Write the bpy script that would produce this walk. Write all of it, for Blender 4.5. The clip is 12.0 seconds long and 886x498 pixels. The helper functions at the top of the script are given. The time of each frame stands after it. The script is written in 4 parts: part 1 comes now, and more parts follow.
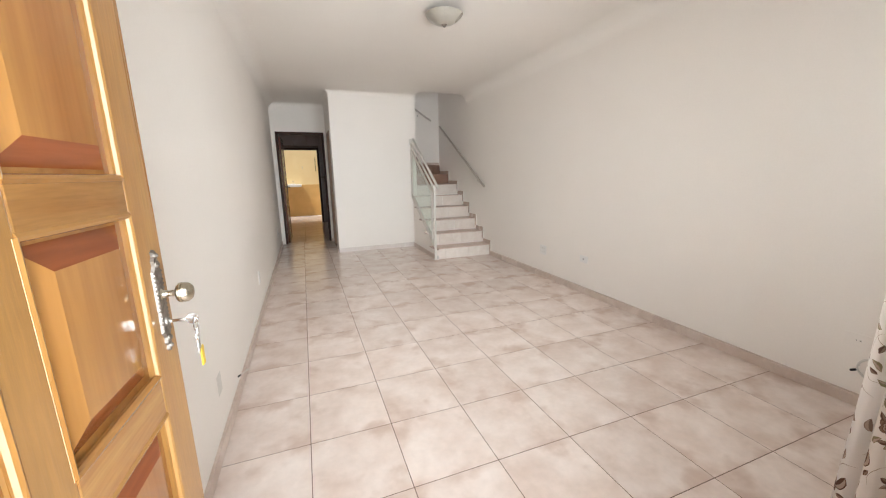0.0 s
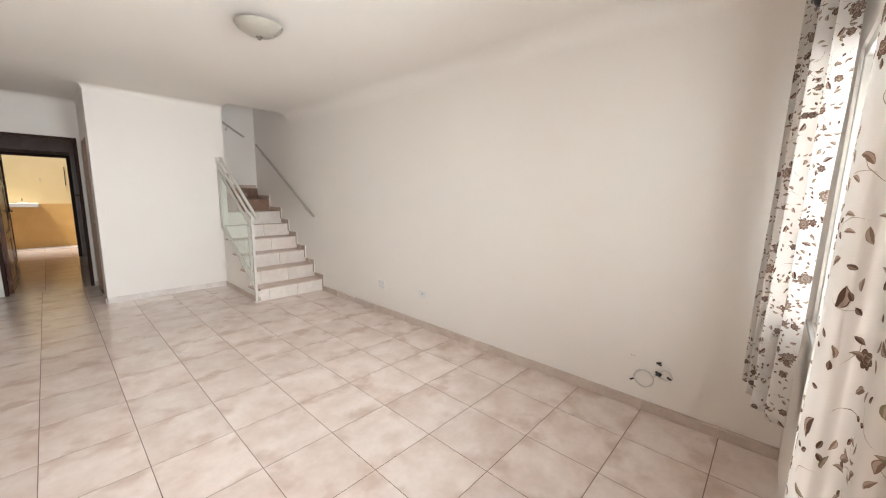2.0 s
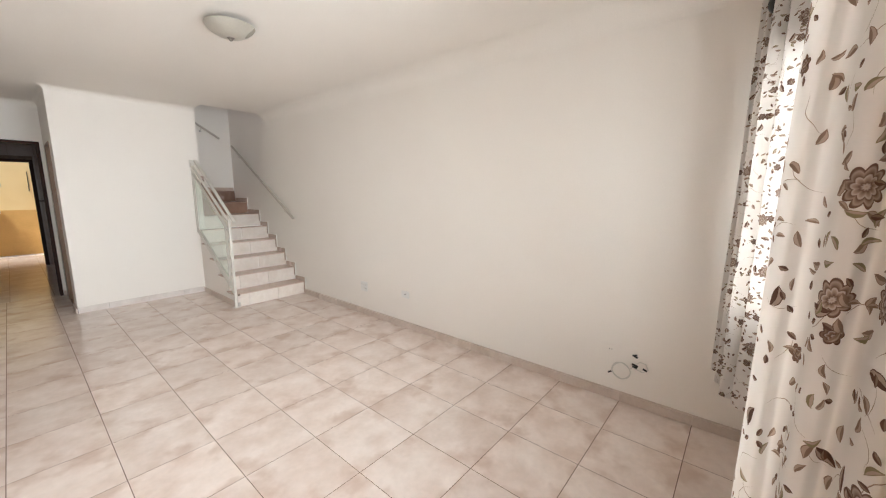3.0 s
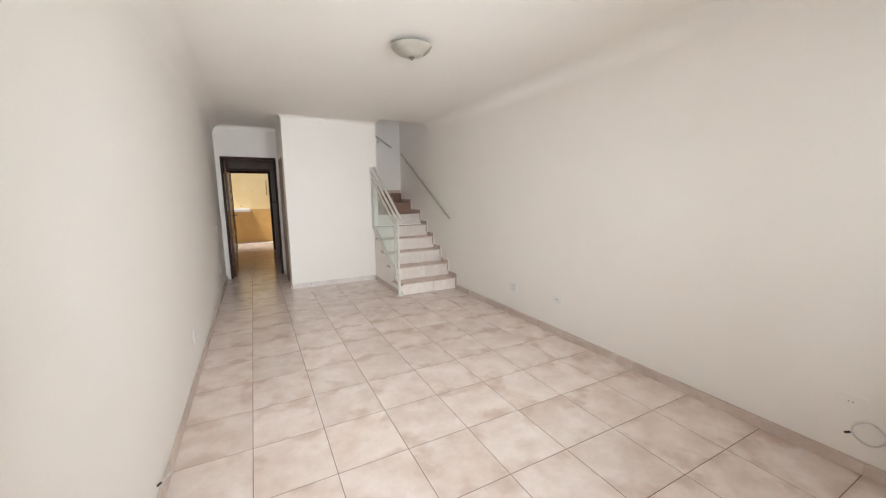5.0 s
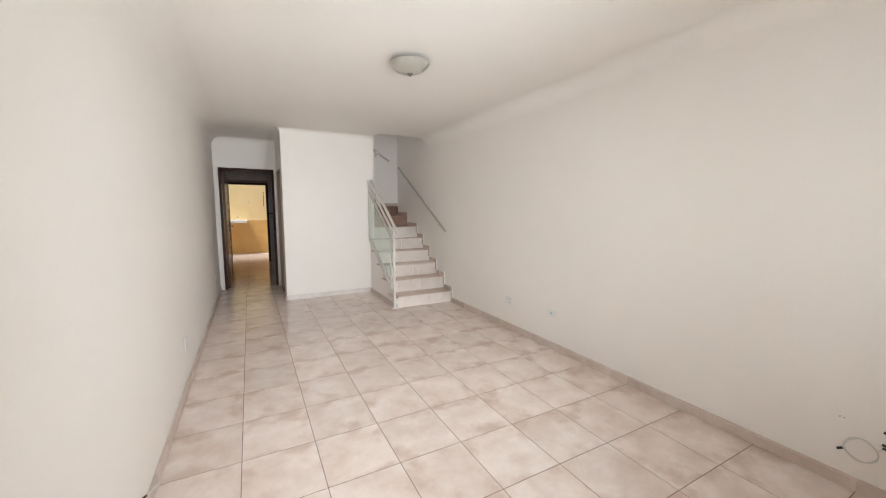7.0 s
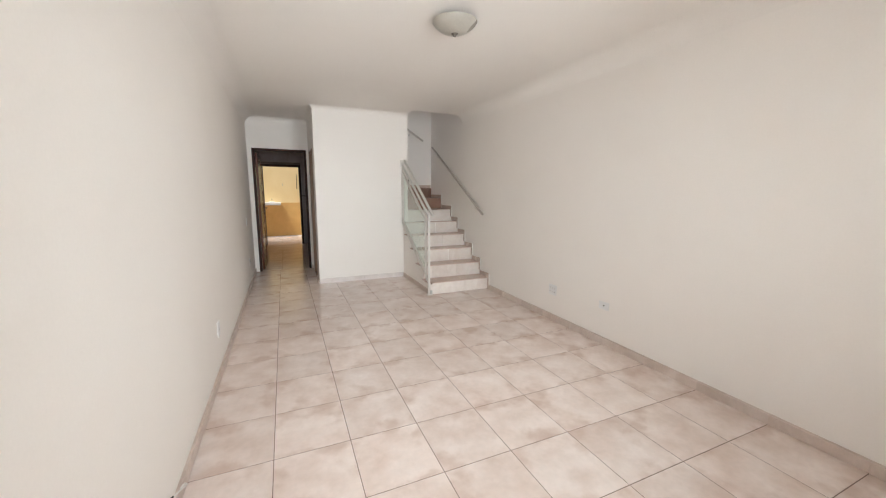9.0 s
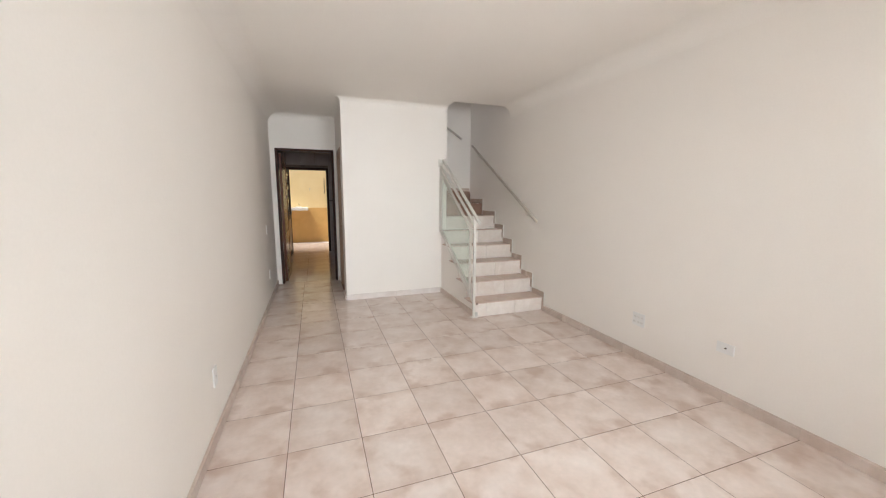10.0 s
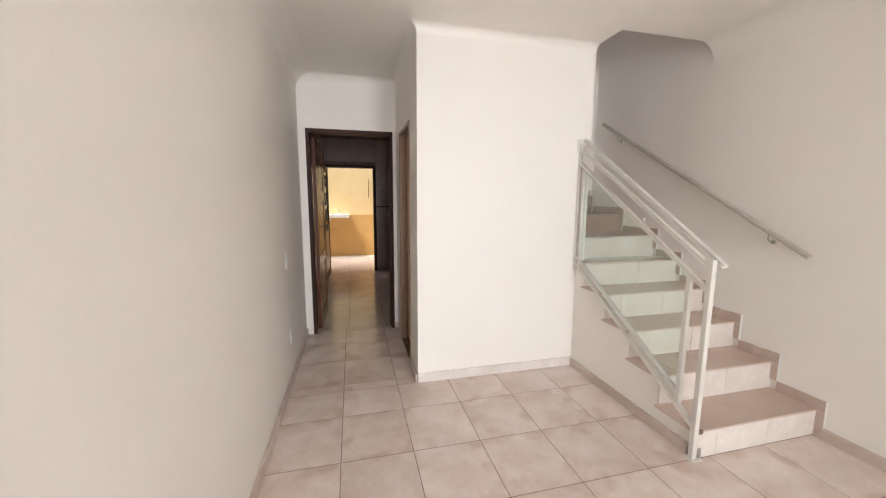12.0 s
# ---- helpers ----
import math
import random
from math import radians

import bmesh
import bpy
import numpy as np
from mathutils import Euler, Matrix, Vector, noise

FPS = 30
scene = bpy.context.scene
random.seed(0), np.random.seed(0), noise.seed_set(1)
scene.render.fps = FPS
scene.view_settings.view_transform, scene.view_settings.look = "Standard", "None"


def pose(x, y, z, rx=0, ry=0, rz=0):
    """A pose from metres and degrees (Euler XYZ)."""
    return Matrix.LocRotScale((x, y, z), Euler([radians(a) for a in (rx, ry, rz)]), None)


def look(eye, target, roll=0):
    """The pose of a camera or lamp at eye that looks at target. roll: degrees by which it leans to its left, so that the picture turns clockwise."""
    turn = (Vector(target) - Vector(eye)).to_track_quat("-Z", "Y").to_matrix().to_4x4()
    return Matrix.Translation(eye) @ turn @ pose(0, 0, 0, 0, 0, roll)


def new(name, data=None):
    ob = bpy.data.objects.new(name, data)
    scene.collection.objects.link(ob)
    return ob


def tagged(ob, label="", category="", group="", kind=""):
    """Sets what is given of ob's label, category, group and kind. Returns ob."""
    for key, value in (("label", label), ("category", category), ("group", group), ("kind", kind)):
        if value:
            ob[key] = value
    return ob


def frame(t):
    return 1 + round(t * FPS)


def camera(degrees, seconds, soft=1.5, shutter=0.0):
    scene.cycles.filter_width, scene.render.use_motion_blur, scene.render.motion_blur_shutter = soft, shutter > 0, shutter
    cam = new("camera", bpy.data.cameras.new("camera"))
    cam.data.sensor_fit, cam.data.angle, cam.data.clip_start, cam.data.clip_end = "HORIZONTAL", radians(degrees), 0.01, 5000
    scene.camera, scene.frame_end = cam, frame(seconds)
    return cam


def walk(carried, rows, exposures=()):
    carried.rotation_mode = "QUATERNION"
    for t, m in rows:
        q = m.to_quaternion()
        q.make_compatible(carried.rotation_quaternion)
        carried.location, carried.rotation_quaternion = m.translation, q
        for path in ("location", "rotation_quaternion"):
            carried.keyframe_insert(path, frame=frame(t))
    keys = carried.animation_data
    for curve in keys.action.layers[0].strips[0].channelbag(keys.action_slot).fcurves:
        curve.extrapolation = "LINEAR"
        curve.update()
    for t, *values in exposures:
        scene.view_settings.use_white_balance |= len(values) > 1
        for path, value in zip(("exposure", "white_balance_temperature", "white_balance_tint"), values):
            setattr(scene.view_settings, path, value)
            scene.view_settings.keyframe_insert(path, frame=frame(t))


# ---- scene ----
cam = camera(101.5, 12.0, soft=1.15)
PATH = [
    (0, (0.074, 0.149, 1.282), (0.766, 1.982, 0.879), -1.0),
    (0.3, (0.126, 0.285, 1.308), (0.825, 2.127, 0.965), -1.8),
    (0.5, (0.099, 0.364, 1.348), (0.999, 2.125, 1.046), -0.9),
    (1, (0.119, 0.489, 1.427), (1.197, 2.148, 1.133), 0.3),
    (1.5, (0.171, 0.476, 1.43), (1.377, 2.04, 1.114), -0.1),
    (2, (0.168, 0.431, 1.442), (1.625, 1.768, 1.14), 1.1),
    (2.5, (0.19, 0.395, 1.46), (1.727, 1.636, 1.144), 0.4),
    (4.3, (0.119, 0.455, 1.46), (1.289, 2.044, 1.137), -0.8),
    (4.5, (0.131, 0.465, 1.465), (1.204, 2.119, 1.13), -0.8),
    (5, (0.111, 0.481, 1.461), (1.022, 2.235, 1.157), -0.5),
    (5.5, (0.105, 0.481, 1.454), (1.003, 2.242, 1.151), -0.2),
    (6, (0.1, 0.474, 1.471), (1.017, 2.232, 1.207), -0.3),
    (6.5, (0.105, 0.478, 1.467), (1.03, 2.23, 1.195), -0.1),
    (6.7, (0.109, 0.458, 1.454), (1.034, 2.216, 1.227), -0.0),
    (8.5, (0.11, 0.568, 1.441), (1.061, 2.305, 1.16), 0.7),
    (9, (0.128, 0.76, 1.412), (0.917, 2.57, 1.098), 0.4),
    (9.5, (0.215, 1.113, 1.405), (0.871, 2.966, 1.037), 0.3),
    (10, (0.197, 1.573, 1.397), (0.858, 3.438, 1.107), 0.2),
    (10.5, (0.201, 2.093, 1.403), (0.777, 3.991, 1.145), -1.1),
    (11, (0.18, 2.675, 1.361), (0.633, 4.612, 1.152), -0.0),
    (11.5, (0.118, 3.236, 1.396), (0.697, 5.134, 1.152), -1.9),
    (12, (0.096, 3.832, 1.421), (0.578, 5.754, 1.149), 0.3),
]
walk(cam, [(t, look(eye, target, roll)) for t, eye, target, roll in PATH], [(0, 0.47, 6400, 7.5), (2.5, 0.56, 6420, 7.5), (5, 0.46, 6300, 7), (8.5, 0.46, 6300, 7), (9.5, 0.50, 6350, 7.5), (10.5, 0.66, 6410, 8.5), (12, 0.84, 6480, 10)])
SKY, SUN, DOOR_W, WIN_W = 0.15, 3.0, 37.5, 23.0

# ---- light ----
world = bpy.data.worlds.new("sky")
scene.world = world
world.use_nodes = True
wn = world.node_tree
sky = wn.nodes.new("ShaderNodeTexSky")
sky.sky_type, sky.sun_disc = "NISHITA", False
sky.sun_elevation, sky.sun_rotation = radians(62), radians(247)
sky.air_density, sky.dust_density = 1.0, 3.0
wn.links.new(sky.outputs[0], wn.nodes["Background"].inputs[0])
wn.nodes["Background"].inputs[1].default_value = SKY


def lamp(name, kind, m, energy, color=(1, 1, 1), size=None, angle=None, spread=None):
    data = bpy.data.lights.new(name, kind)
    data.energy, data.color = energy, color
    if size:
        data.shape, data.size, data.size_y = "RECTANGLE", size[0], size[1]
    if spread:
        data.spread = radians(spread)
    if angle:
        data.angle = radians(angle)
    ob = new(name, data)
    ob.matrix_world = m
    return ob


# a veiled sun, high over the street side
sun_way = Vector((math.sin(radians(247)) * math.cos(radians(62)), math.cos(radians(247)) * math.cos(radians(62)), math.sin(radians(62))))
lamp("sun", "SUN", look(sun_way * 20, (0, 0, 0)), SUN, (1.0, 0.96, 0.9), angle=25)
# daylight that comes in by the entrance and by the front window
lamp("doorway_daylight", "AREA", look((0.15, -0.30, 1.15), (1.3, 5.0, 0.4)), DOOR_W, (0.895, 0.955, 1.0), (0.9, 1.9), spread=150)
lamp("window_daylight", "AREA", look((1.55, 0.06, 1.475), (0.55, 5.0, 1.1)), WIN_W, (0.895, 0.955, 1.0), (1.45, 1.0), spread=92)

# lamp added in an unseen upper hall opening, for light from upstairs on the stairs
lamp("upper_hall_fill", "AREA", look((-0.47, 6.95, 4.25), (2.6, 7.2, 3.0)), 1.9, (1.0, 0.90, 0.78), (0.85, 1.15), spread=150)


# ---- materials ----
def mat(name, base, dark=None, rough=0.5, metal=0.0, big=2.0, fine=60.0, mix=0.5, grain=0.04, bump=0.05, stretch=(1, 1, 1), per_piece=0.0, distort=0.6, wear=0.1, spec=0.5, coat=0.0, island=False):
    """Two scales of colour variation, uneven gloss and a fine relief."""
    m = bpy.data.materials.new(name)
    m.use_nodes = True
    nt = m.node_tree
    n, l = nt.nodes, nt.links
    b = n["Principled BSDF"]
    co = n.new("ShaderNodeTexCoord")
    mp = n.new("ShaderNodeMapping")
    mp.inputs["Scale"].default_value = stretch
    l.new(co.outputs["Object"], mp.inputs["Vector"])
    if per_piece:
        oi = n.new("ShaderNodeObjectInfo")
        mul = n.new("ShaderNodeMath")
        mul.operation, mul.inputs[1].default_value = "MULTIPLY", 37.0
        l.new(oi.outputs["Random"], mul.inputs[0])
        l.new(mul.outputs[0], mp.inputs["Location"])
    n1, n2 = n.new("ShaderNodeTexNoise"), n.new("ShaderNodeTexNoise")
    for k, sc, det in ((n1, big, 6.0), (n2, fine, 3.0)):
        k.inputs["Scale"].default_value, k.inputs["Detail"].default_value = sc, det
        l.new(mp.outputs[0], k.inputs["Vector"])
    n1.inputs["Distortion"].default_value = distort
    dark = dark or tuple(c * 0.85 for c in base)
    r = n.new("ShaderNodeValToRGB")
    r.color_ramp.elements[0].position, r.color_ramp.elements[1].position = 0.5 - 0.35 * mix, 0.5 + 0.35 * mix
    r.color_ramp.elements[0].color, r.color_ramp.elements[1].color = (*dark, 1), (*base, 1)
    l.new(n1.outputs["Fac"], r.inputs[0])
    g = n.new("ShaderNodeMapRange")
    g.inputs["To Min"].default_value, g.inputs["To Max"].default_value = 1 - grain, 1 + grain
    g.inputs["From Min"].default_value, g.inputs["From Max"].default_value = 0.3, 0.7
    l.new(n2.outputs["Fac"], g.inputs["Value"])
    v = n.new("ShaderNodeVectorMath")
    v.operation = "SCALE"
    l.new(r.outputs[0], v.inputs[0])
    l.new(g.outputs[0], v.inputs["Scale"])
    last = v.outputs[0]
    if per_piece:
        p = n.new("ShaderNodeMapRange")
        p.inputs["To Min"].default_value, p.inputs["To Max"].default_value = 1 - per_piece, 1 + per_piece * 0.6
        l.new(oi.outputs["Random"], p.inputs["Value"])
        v2 = n.new("ShaderNodeVectorMath")
        v2.operation = "SCALE"
        l.new(last, v2.inputs[0])
        l.new(p.outputs[0], v2.inputs["Scale"])
        last = v2.outputs[0]
    l.new(last, b.inputs["Base Color"])
    rr = n.new("ShaderNodeMapRange")
    rr.inputs["To Min"].default_value, rr.inputs["To Max"].default_value = max(0.02, rough - wear), min(1, rough + wear)
    l.new(n1.outputs["Fac"], rr.inputs["Value"])
    l.new(rr.outputs[0], b.inputs["Roughness"])
    b.inputs["Metallic"].default_value = metal
    b.inputs["Specular IOR Level"].default_value = spec
    b.inputs["Coat Weight"].default_value = coat
    bp = n.new("ShaderNodeBump")
    bp.inputs["Strength"].default_value, bp.inputs["Distance"].default_value = bump, 0.01
    l.new(n2.outputs["Fac"], bp.inputs["Height"])
    l.new(bp.outputs[0], b.inputs["Normal"])
    return m


def wood(name, light, dark, rough=0.3, axis=2, scale=9.0, coat=0.3, spec=0.5):
    """Long grain along one axis with darker growth bands."""
    st = [6.0, 6.0, 6.0]
    st[axis] = 0.45
    m = mat(name, light, dark, rough, big=scale / 6, fine=scale * 4, mix=0.8, grain=0.1, bump=0.05, stretch=st, distort=1.6, coat=coat, per_piece=0.12, spec=spec)
    return m


def clear_glass(name, tint, rough=0.02):
    m = bpy.data.materials.new(name)
    m.use_nodes = True
    b = m.node_tree.nodes["Principled BSDF"]
    b.inputs["Base Color"].default_value = (*tint, 1)
    b.inputs["Transmission Weight"].default_value = 1.0
    b.inputs["Roughness"].default_value = rough
    b.inputs["IOR"].default_value = 1.45
    return m


PAINT = mat("white_wall_paint", (0.89, 0.832, 0.772), (0.87, 0.808, 0.748), 0.6, big=0.9, fine=90, grain=0.008, bump=0.02, wear=0.08)
CEIL = mat("ceiling_paint", (0.885, 0.83, 0.77), (0.865, 0.806, 0.745), 0.8, big=0.7, fine=120, grain=0.012, bump=0.03)
FLOOR = mat("mottled_beige_ceramic", (0.85, 0.745, 0.68), (0.70, 0.56, 0.48), 0.17, big=5.2, fine=34, mix=0.62, grain=0.03, bump=0.012, per_piece=0.05, distort=0.15, wear=0.06)


def math_node(nt, op, a, b=None, c=None):
    k = nt.nodes.new("ShaderNodeMath")
    k.operation = op
    for i, x in enumerate((a, b, c)):
        if x is None:
            continue
        if isinstance(x, (int, float)):
            k.inputs[i].default_value = x
        else:
            nt.links.new(x, k.inputs[i])
    return k.outputs[0]


def clouded_border(m, tint, half_x, half_y, most):
    """The print of the tile: a browner cloud that thickens towards its border."""
    nt = m.node_tree
    n, l = nt.nodes, nt.links
    base = n["Principled BSDF"].inputs["Base Color"]
    before = base.links[0].from_socket
    co, sp, oi, cl = n.new("ShaderNodeTexCoord"), n.new("ShaderNodeSeparateXYZ"), n.new("ShaderNodeObjectInfo"), n.new("ShaderNodeTexNoise")
    l.new(co.outputs["Object"], sp.inputs[0])
    cl.noise_dimensions = "4D"
    cl.inputs["Scale"].default_value, cl.inputs["Detail"].default_value = 5.0, 4.0
    l.new(co.outputs["Object"], cl.inputs["Vector"])
    l.new(math_node(nt, "MULTIPLY", oi.outputs["Random"], 61.0), cl.inputs["W"])
    x = math_node(nt, "DIVIDE", math_node(nt, "ABSOLUTE", sp.outputs[0]), half_x)
    y = math_node(nt, "DIVIDE", math_node(nt, "ABSOLUTE", sp.outputs[1]), half_y)
    reach = math_node(nt, "ADD", math_node(nt, "MAXIMUM", x, y), math_node(nt, "MULTIPLY", cl.outputs["Fac"], 3.8))
    mr = n.new("ShaderNodeMapRange")
    mr.interpolation_type = "SMOOTHSTEP"
    for key, v in (("From Min", 2.55), ("From Max", 3.35), ("To Min", 0.0), ("To Max", most)):
        mr.inputs[key].default_value = v
    l.new(reach, mr.inputs["Value"])
    mx = n.new("ShaderNodeMix")
    mx.data_type = "RGBA"
    mx.inputs["B"].default_value = (*tint, 1)
    l.new(mr.outputs["Result"], mx.inputs["Factor"])
    l.new(before, mx.inputs["A"])
    l.new(mx.outputs["Result"], base)


clouded_border(FLOOR, (0.55, 0.385, 0.30), 0.25, 0.215, 0.62)
STEP = mat("cream_step_ceramic", (0.83, 0.76, 0.70), (0.71, 0.61, 0.54), 0.24, big=5.0, fine=30, mix=0.7, grain=0.03, bump=0.012, per_piece=0.06, distort=1.0, wear=0.06)
SKIRT = mat("pink_beige_skirting_ceramic", (0.70, 0.585, 0.515), (0.58, 0.455, 0.385), 0.45, big=5.0, fine=40, grain=0.03, bump=0.01, per_piece=0.08)
GROUT = mat("dark_grout", (0.21, 0.135, 0.10), (0.13, 0.083, 0.062), 0.9, big=8, fine=200, grain=0.15, bump=0.2)
EDGE = mat("pale_tile_edge", (0.86, 0.82, 0.77), None, 0.5)
PINE = wood("varnished_pine", (0.46, 0.245, 0.072), (0.33, 0.145, 0.036), 0.3, 2, 9)
PINE_H = wood("varnished_pine_rail", (0.45, 0.235, 0.068), (0.31, 0.13, 0.032), 0.24, 1, 9)
PINE_P = wood("varnished_pine_panel", (0.53, 0.265, 0.072), (0.23, 0.066, 0.017), 0.14, 2, 2.6)
PINE_END = wood("varnished_pine_end_grain", (0.34, 0.095, 0.026), (0.19, 0.045, 0.013), 0.2, 1, 4)
DARKWOOD = wood("dark_stained_wood", (0.060, 0.018, 0.011), (0.026, 0.009, 0.006), 0.55, 2, 9, 0.0, 0.22)
REDWOOD = wood("varnished_mahogany", (0.13, 0.034, 0.016), (0.065, 0.017, 0.009), 0.25, 2, 9, 0.05, 0.4)
TANWOOD = wood("tan_door_veneer", (0.42, 0.27, 0.18), (0.32, 0.19, 0.12), 0.4, 2, 8, 0.1)
STEEL = mat("cream_painted_steel", (0.72, 0.68, 0.62), (0.66, 0.61, 0.55), 0.35, big=6, fine=90, grain=0.02, bump=0.02)
ALU = mat("brushed_aluminium", (0.60, 0.57, 0.53), None, 0.35, 0.9, stretch=(1, 1, 1), bump=0.01)
RAILM = mat("satin_grey_rail", (0.58, 0.515, 0.455), (0.50, 0.435, 0.38), 0.4, 0.1, big=6, fine=80, bump=0.01)
# stair tile browned for the upper turn: its shade is put into the colour
SHADE_BROWN = mat("shade_browned_stair_ceramic", (0.44, 0.275, 0.205), (0.32, 0.185, 0.13), 0.25, big=5, fine=30, mix=0.7, grain=0.03, bump=0.01, per_piece=0.08)
SKIRT3 = mat("pale_skirting_ceramic", (0.80, 0.73, 0.685), (0.72, 0.63, 0.58), 0.25, big=5.0, fine=40, grain=0.03, bump=0.01, per_piece=0.06)
SKIRT2 = mat("pink_brown_skirting_ceramic", (0.64, 0.50, 0.42), (0.54, 0.41, 0.34), 0.25, big=5.0, fine=40, grain=0.03, bump=0.01, per_piece=0.08)
ANTIQUE = mat("antique_nickel", (0.42, 0.38, 0.34), (0.17, 0.145, 0.125), 0.5, 1.0, big=60, fine=200, mix=0.6, grain=0.1, bump=0.08)
BRASSY = mat("aged_brass_nickel", (0.66, 0.61, 0.50), (0.48, 0.43, 0.33), 0.25, 1.0, big=40, fine=200, bump=0.03)
CHROME = mat("bright_steel", (0.75, 0.75, 0.74), None, 0.15, 1.0, bump=0.01)
YELLOWTAG = mat("yellow_plastic", (0.85, 0.55, 0.04), None, 0.4, bump=0.01)
PLASTIC = mat("white_plastic", (0.88, 0.855, 0.825), None, 0.35, bump=0.005, grain=0.01)
BLACK = mat("black_plastic", (0.015, 0.014, 0.013), None, 0.45, bump=0.01)
WIRE = mat("grey_cable_sheath", (0.70, 0.66, 0.61), None, 0.5, bump=0.01)
DIRT = mat("smudged_paint", (0.66, 0.61, 0.55), (0.76, 0.73, 0.69), 0.7, big=14, fine=60, mix=0.7)
GLASS = clear_glass("rail_glass", (0.84, 0.93, 0.87))
PANE = clear_glass("window_glass", (0.95, 0.97, 0.96))
FROST = mat("frosted_lamp_glass", (0.56, 0.515, 0.44), (0.49, 0.445, 0.38), 0.3, big=4, fine=80, bump=0.01)
FROST.node_tree.nodes["Principled BSDF"].inputs["Transmission Weight"].default_value = 0.25
KTILE = mat("grey_beige_wall_tile", (0.36, 0.28, 0.25), (0.30, 0.225, 0.20), 0.22, big=3, fine=40, bump=0.01, per_piece=0.05)
KFLOOR = mat("pale_kitchen_ceramic", (0.72, 0.62, 0.565), (0.58, 0.485, 0.43), 0.12, big=4, fine=30, mix=0.7, bump=0.008, per_piece=0.05, wear=0.04)
YFLOOR = mat("pale_yard_ceramic", (0.78, 0.75, 0.72), (0.68, 0.64, 0.61), 0.35, big=4, fine=30, mix=0.7, bump=0.01, per_piece=0.05)
YELLOW = mat("pale_yellow_render", (0.86, 0.70, 0.39), (0.82, 0.64, 0.33), 0.8, big=1.6, fine=70, grain=0.03, bump=0.12)
OCHRE = mat("ochre_painted_dado", (0.72, 0.46, 0.17), (0.62, 0.37, 0.12), 0.6, big=2.2, fine=60, grain=0.04, bump=0.12)
MARBLE = mat("white_basin_stone", (0.82, 0.80, 0.77), None, 0.25, big=5, bump=0.01)
CONCRETE = mat("street_concrete", (0.36, 0.34, 0.31), (0.27, 0.25, 0.23), 0.9, big=1.2, fine=60, grain=0.08, bump=0.3)


def curtain_cloth():
    """Cream cotton with a printed pattern of brown blossoms, sprigs and leaves; light passes through it."""
    m = bpy.data.materials.new("printed_cotton")
    m.use_nodes = True
    nt = m.node_tree
    n, l = nt.nodes, nt.links
    n.remove(n["Principled BSDF"])
    uv = n.new("ShaderNodeUVMap")

    def motif(scale, petals, radius, squash, chance, shift, bend):
        mp = n.new("ShaderNodeMapping")
        mp.inputs["Location"].default_value = (shift, shift * 0.7, 0)
        mp.inputs["Scale"].default_value = (scale * 1.12, scale * 1.12, scale)
        l.new(uv.outputs[0], mp.inputs[0])
        wob = n.new("ShaderNodeTexNoise")
        wob.inputs["Scale"].default_value = 2.2
        l.new(mp.outputs[0], wob.inputs["Vector"])
        wv = n.new("ShaderNodeVectorMath")
        wv.operation = "MULTIPLY_ADD"
        wv.inputs[1].default_value = (0.16, 0.16, 0)
        l.new(wob.outputs["Color"], wv.inputs[0])
        l.new(mp.outputs[0], wv.inputs[2])
        vo = n.new("ShaderNodeTexVoronoi")
        vo.voronoi_dimensions = "2D"
        vo.inputs["Scale"].default_value = 1.0
        vo.inputs["Randomness"].default_value = 0.75
        l.new(wv.outputs[0], vo.inputs["Vector"])
        d = n.new("ShaderNodeVectorMath")
        d.operation = "SUBTRACT"
        l.new(wv.outputs[0], d.inputs[0])
        l.new(vo.outputs["Position"], d.inputs[1])
        sp, cs = n.new("ShaderNodeSeparateXYZ"), n.new("ShaderNodeSeparateColor")
        l.new(d.outputs[0], sp.inputs[0])
        l.new(vo.outputs["Color"], cs.inputs[0])
        turn = math_node(nt, "MULTIPLY", cs.outputs[0], 6.283)
        ca, sa = math_node(nt, "COSINE", turn), math_node(nt, "SINE", turn)
        x = math_node(nt, "ADD", math_node(nt, "MULTIPLY", sp.outputs[0], ca), math_node(nt, "MULTIPLY", sp.outputs[1], sa))
        y = math_node(nt, "SUBTRACT", math_node(nt, "MULTIPLY", sp.outputs[1], ca), math_node(nt, "MULTIPLY", sp.outputs[0], sa))
        if bend:
            y = math_node(nt, "ADD", y, math_node(nt, "MULTIPLY", math_node(nt, "MULTIPLY", x, x), bend))
        y = math_node(nt, "MULTIPLY", y, squash)
        r = math_node(nt, "SQRT", math_node(nt, "ADD", math_node(nt, "MULTIPLY", x, x), math_node(nt, "MULTIPLY", y, y)))
        ang = math_node(nt, "ARCTAN2", y, x)
        lobe = math_node(nt, "ABSOLUTE", math_node(nt, "COSINE", math_node(nt, "MULTIPLY", ang, petals / 2)))
        edge = math_node(nt, "MULTIPLY", math_node(nt, "ADD", math_node(nt, "MULTIPLY", lobe, 0.30), 0.72), radius)
        inside = math_node(nt, "LESS_THAN", r, edge)
        if petals == 2:
            belly = math_node(nt, "DIVIDE", math_node(nt, "MULTIPLY", x, x), radius)
            reach = math_node(nt, "ADD", math_node(nt, "ABSOLUTE", y), belly)
            inside = math_node(nt, "LESS_THAN", reach, radius)
            half = math_node(nt, "MULTIPLY_ADD", math_node(nt, "GREATER_THAN", y, 0.0), 0.42, 0.04)
            rim = math_node(nt, "GREATER_THAN", reach, radius * 0.80)
        on = math_node(nt, "LESS_THAN", cs.outputs[1], chance)
        ratio = math_node(nt, "MAXIMUM", half, rim) if petals == 2 else math_node(nt, "DIVIDE", r, edge)
        return math_node(nt, "MULTIPLY", inside, on), ratio

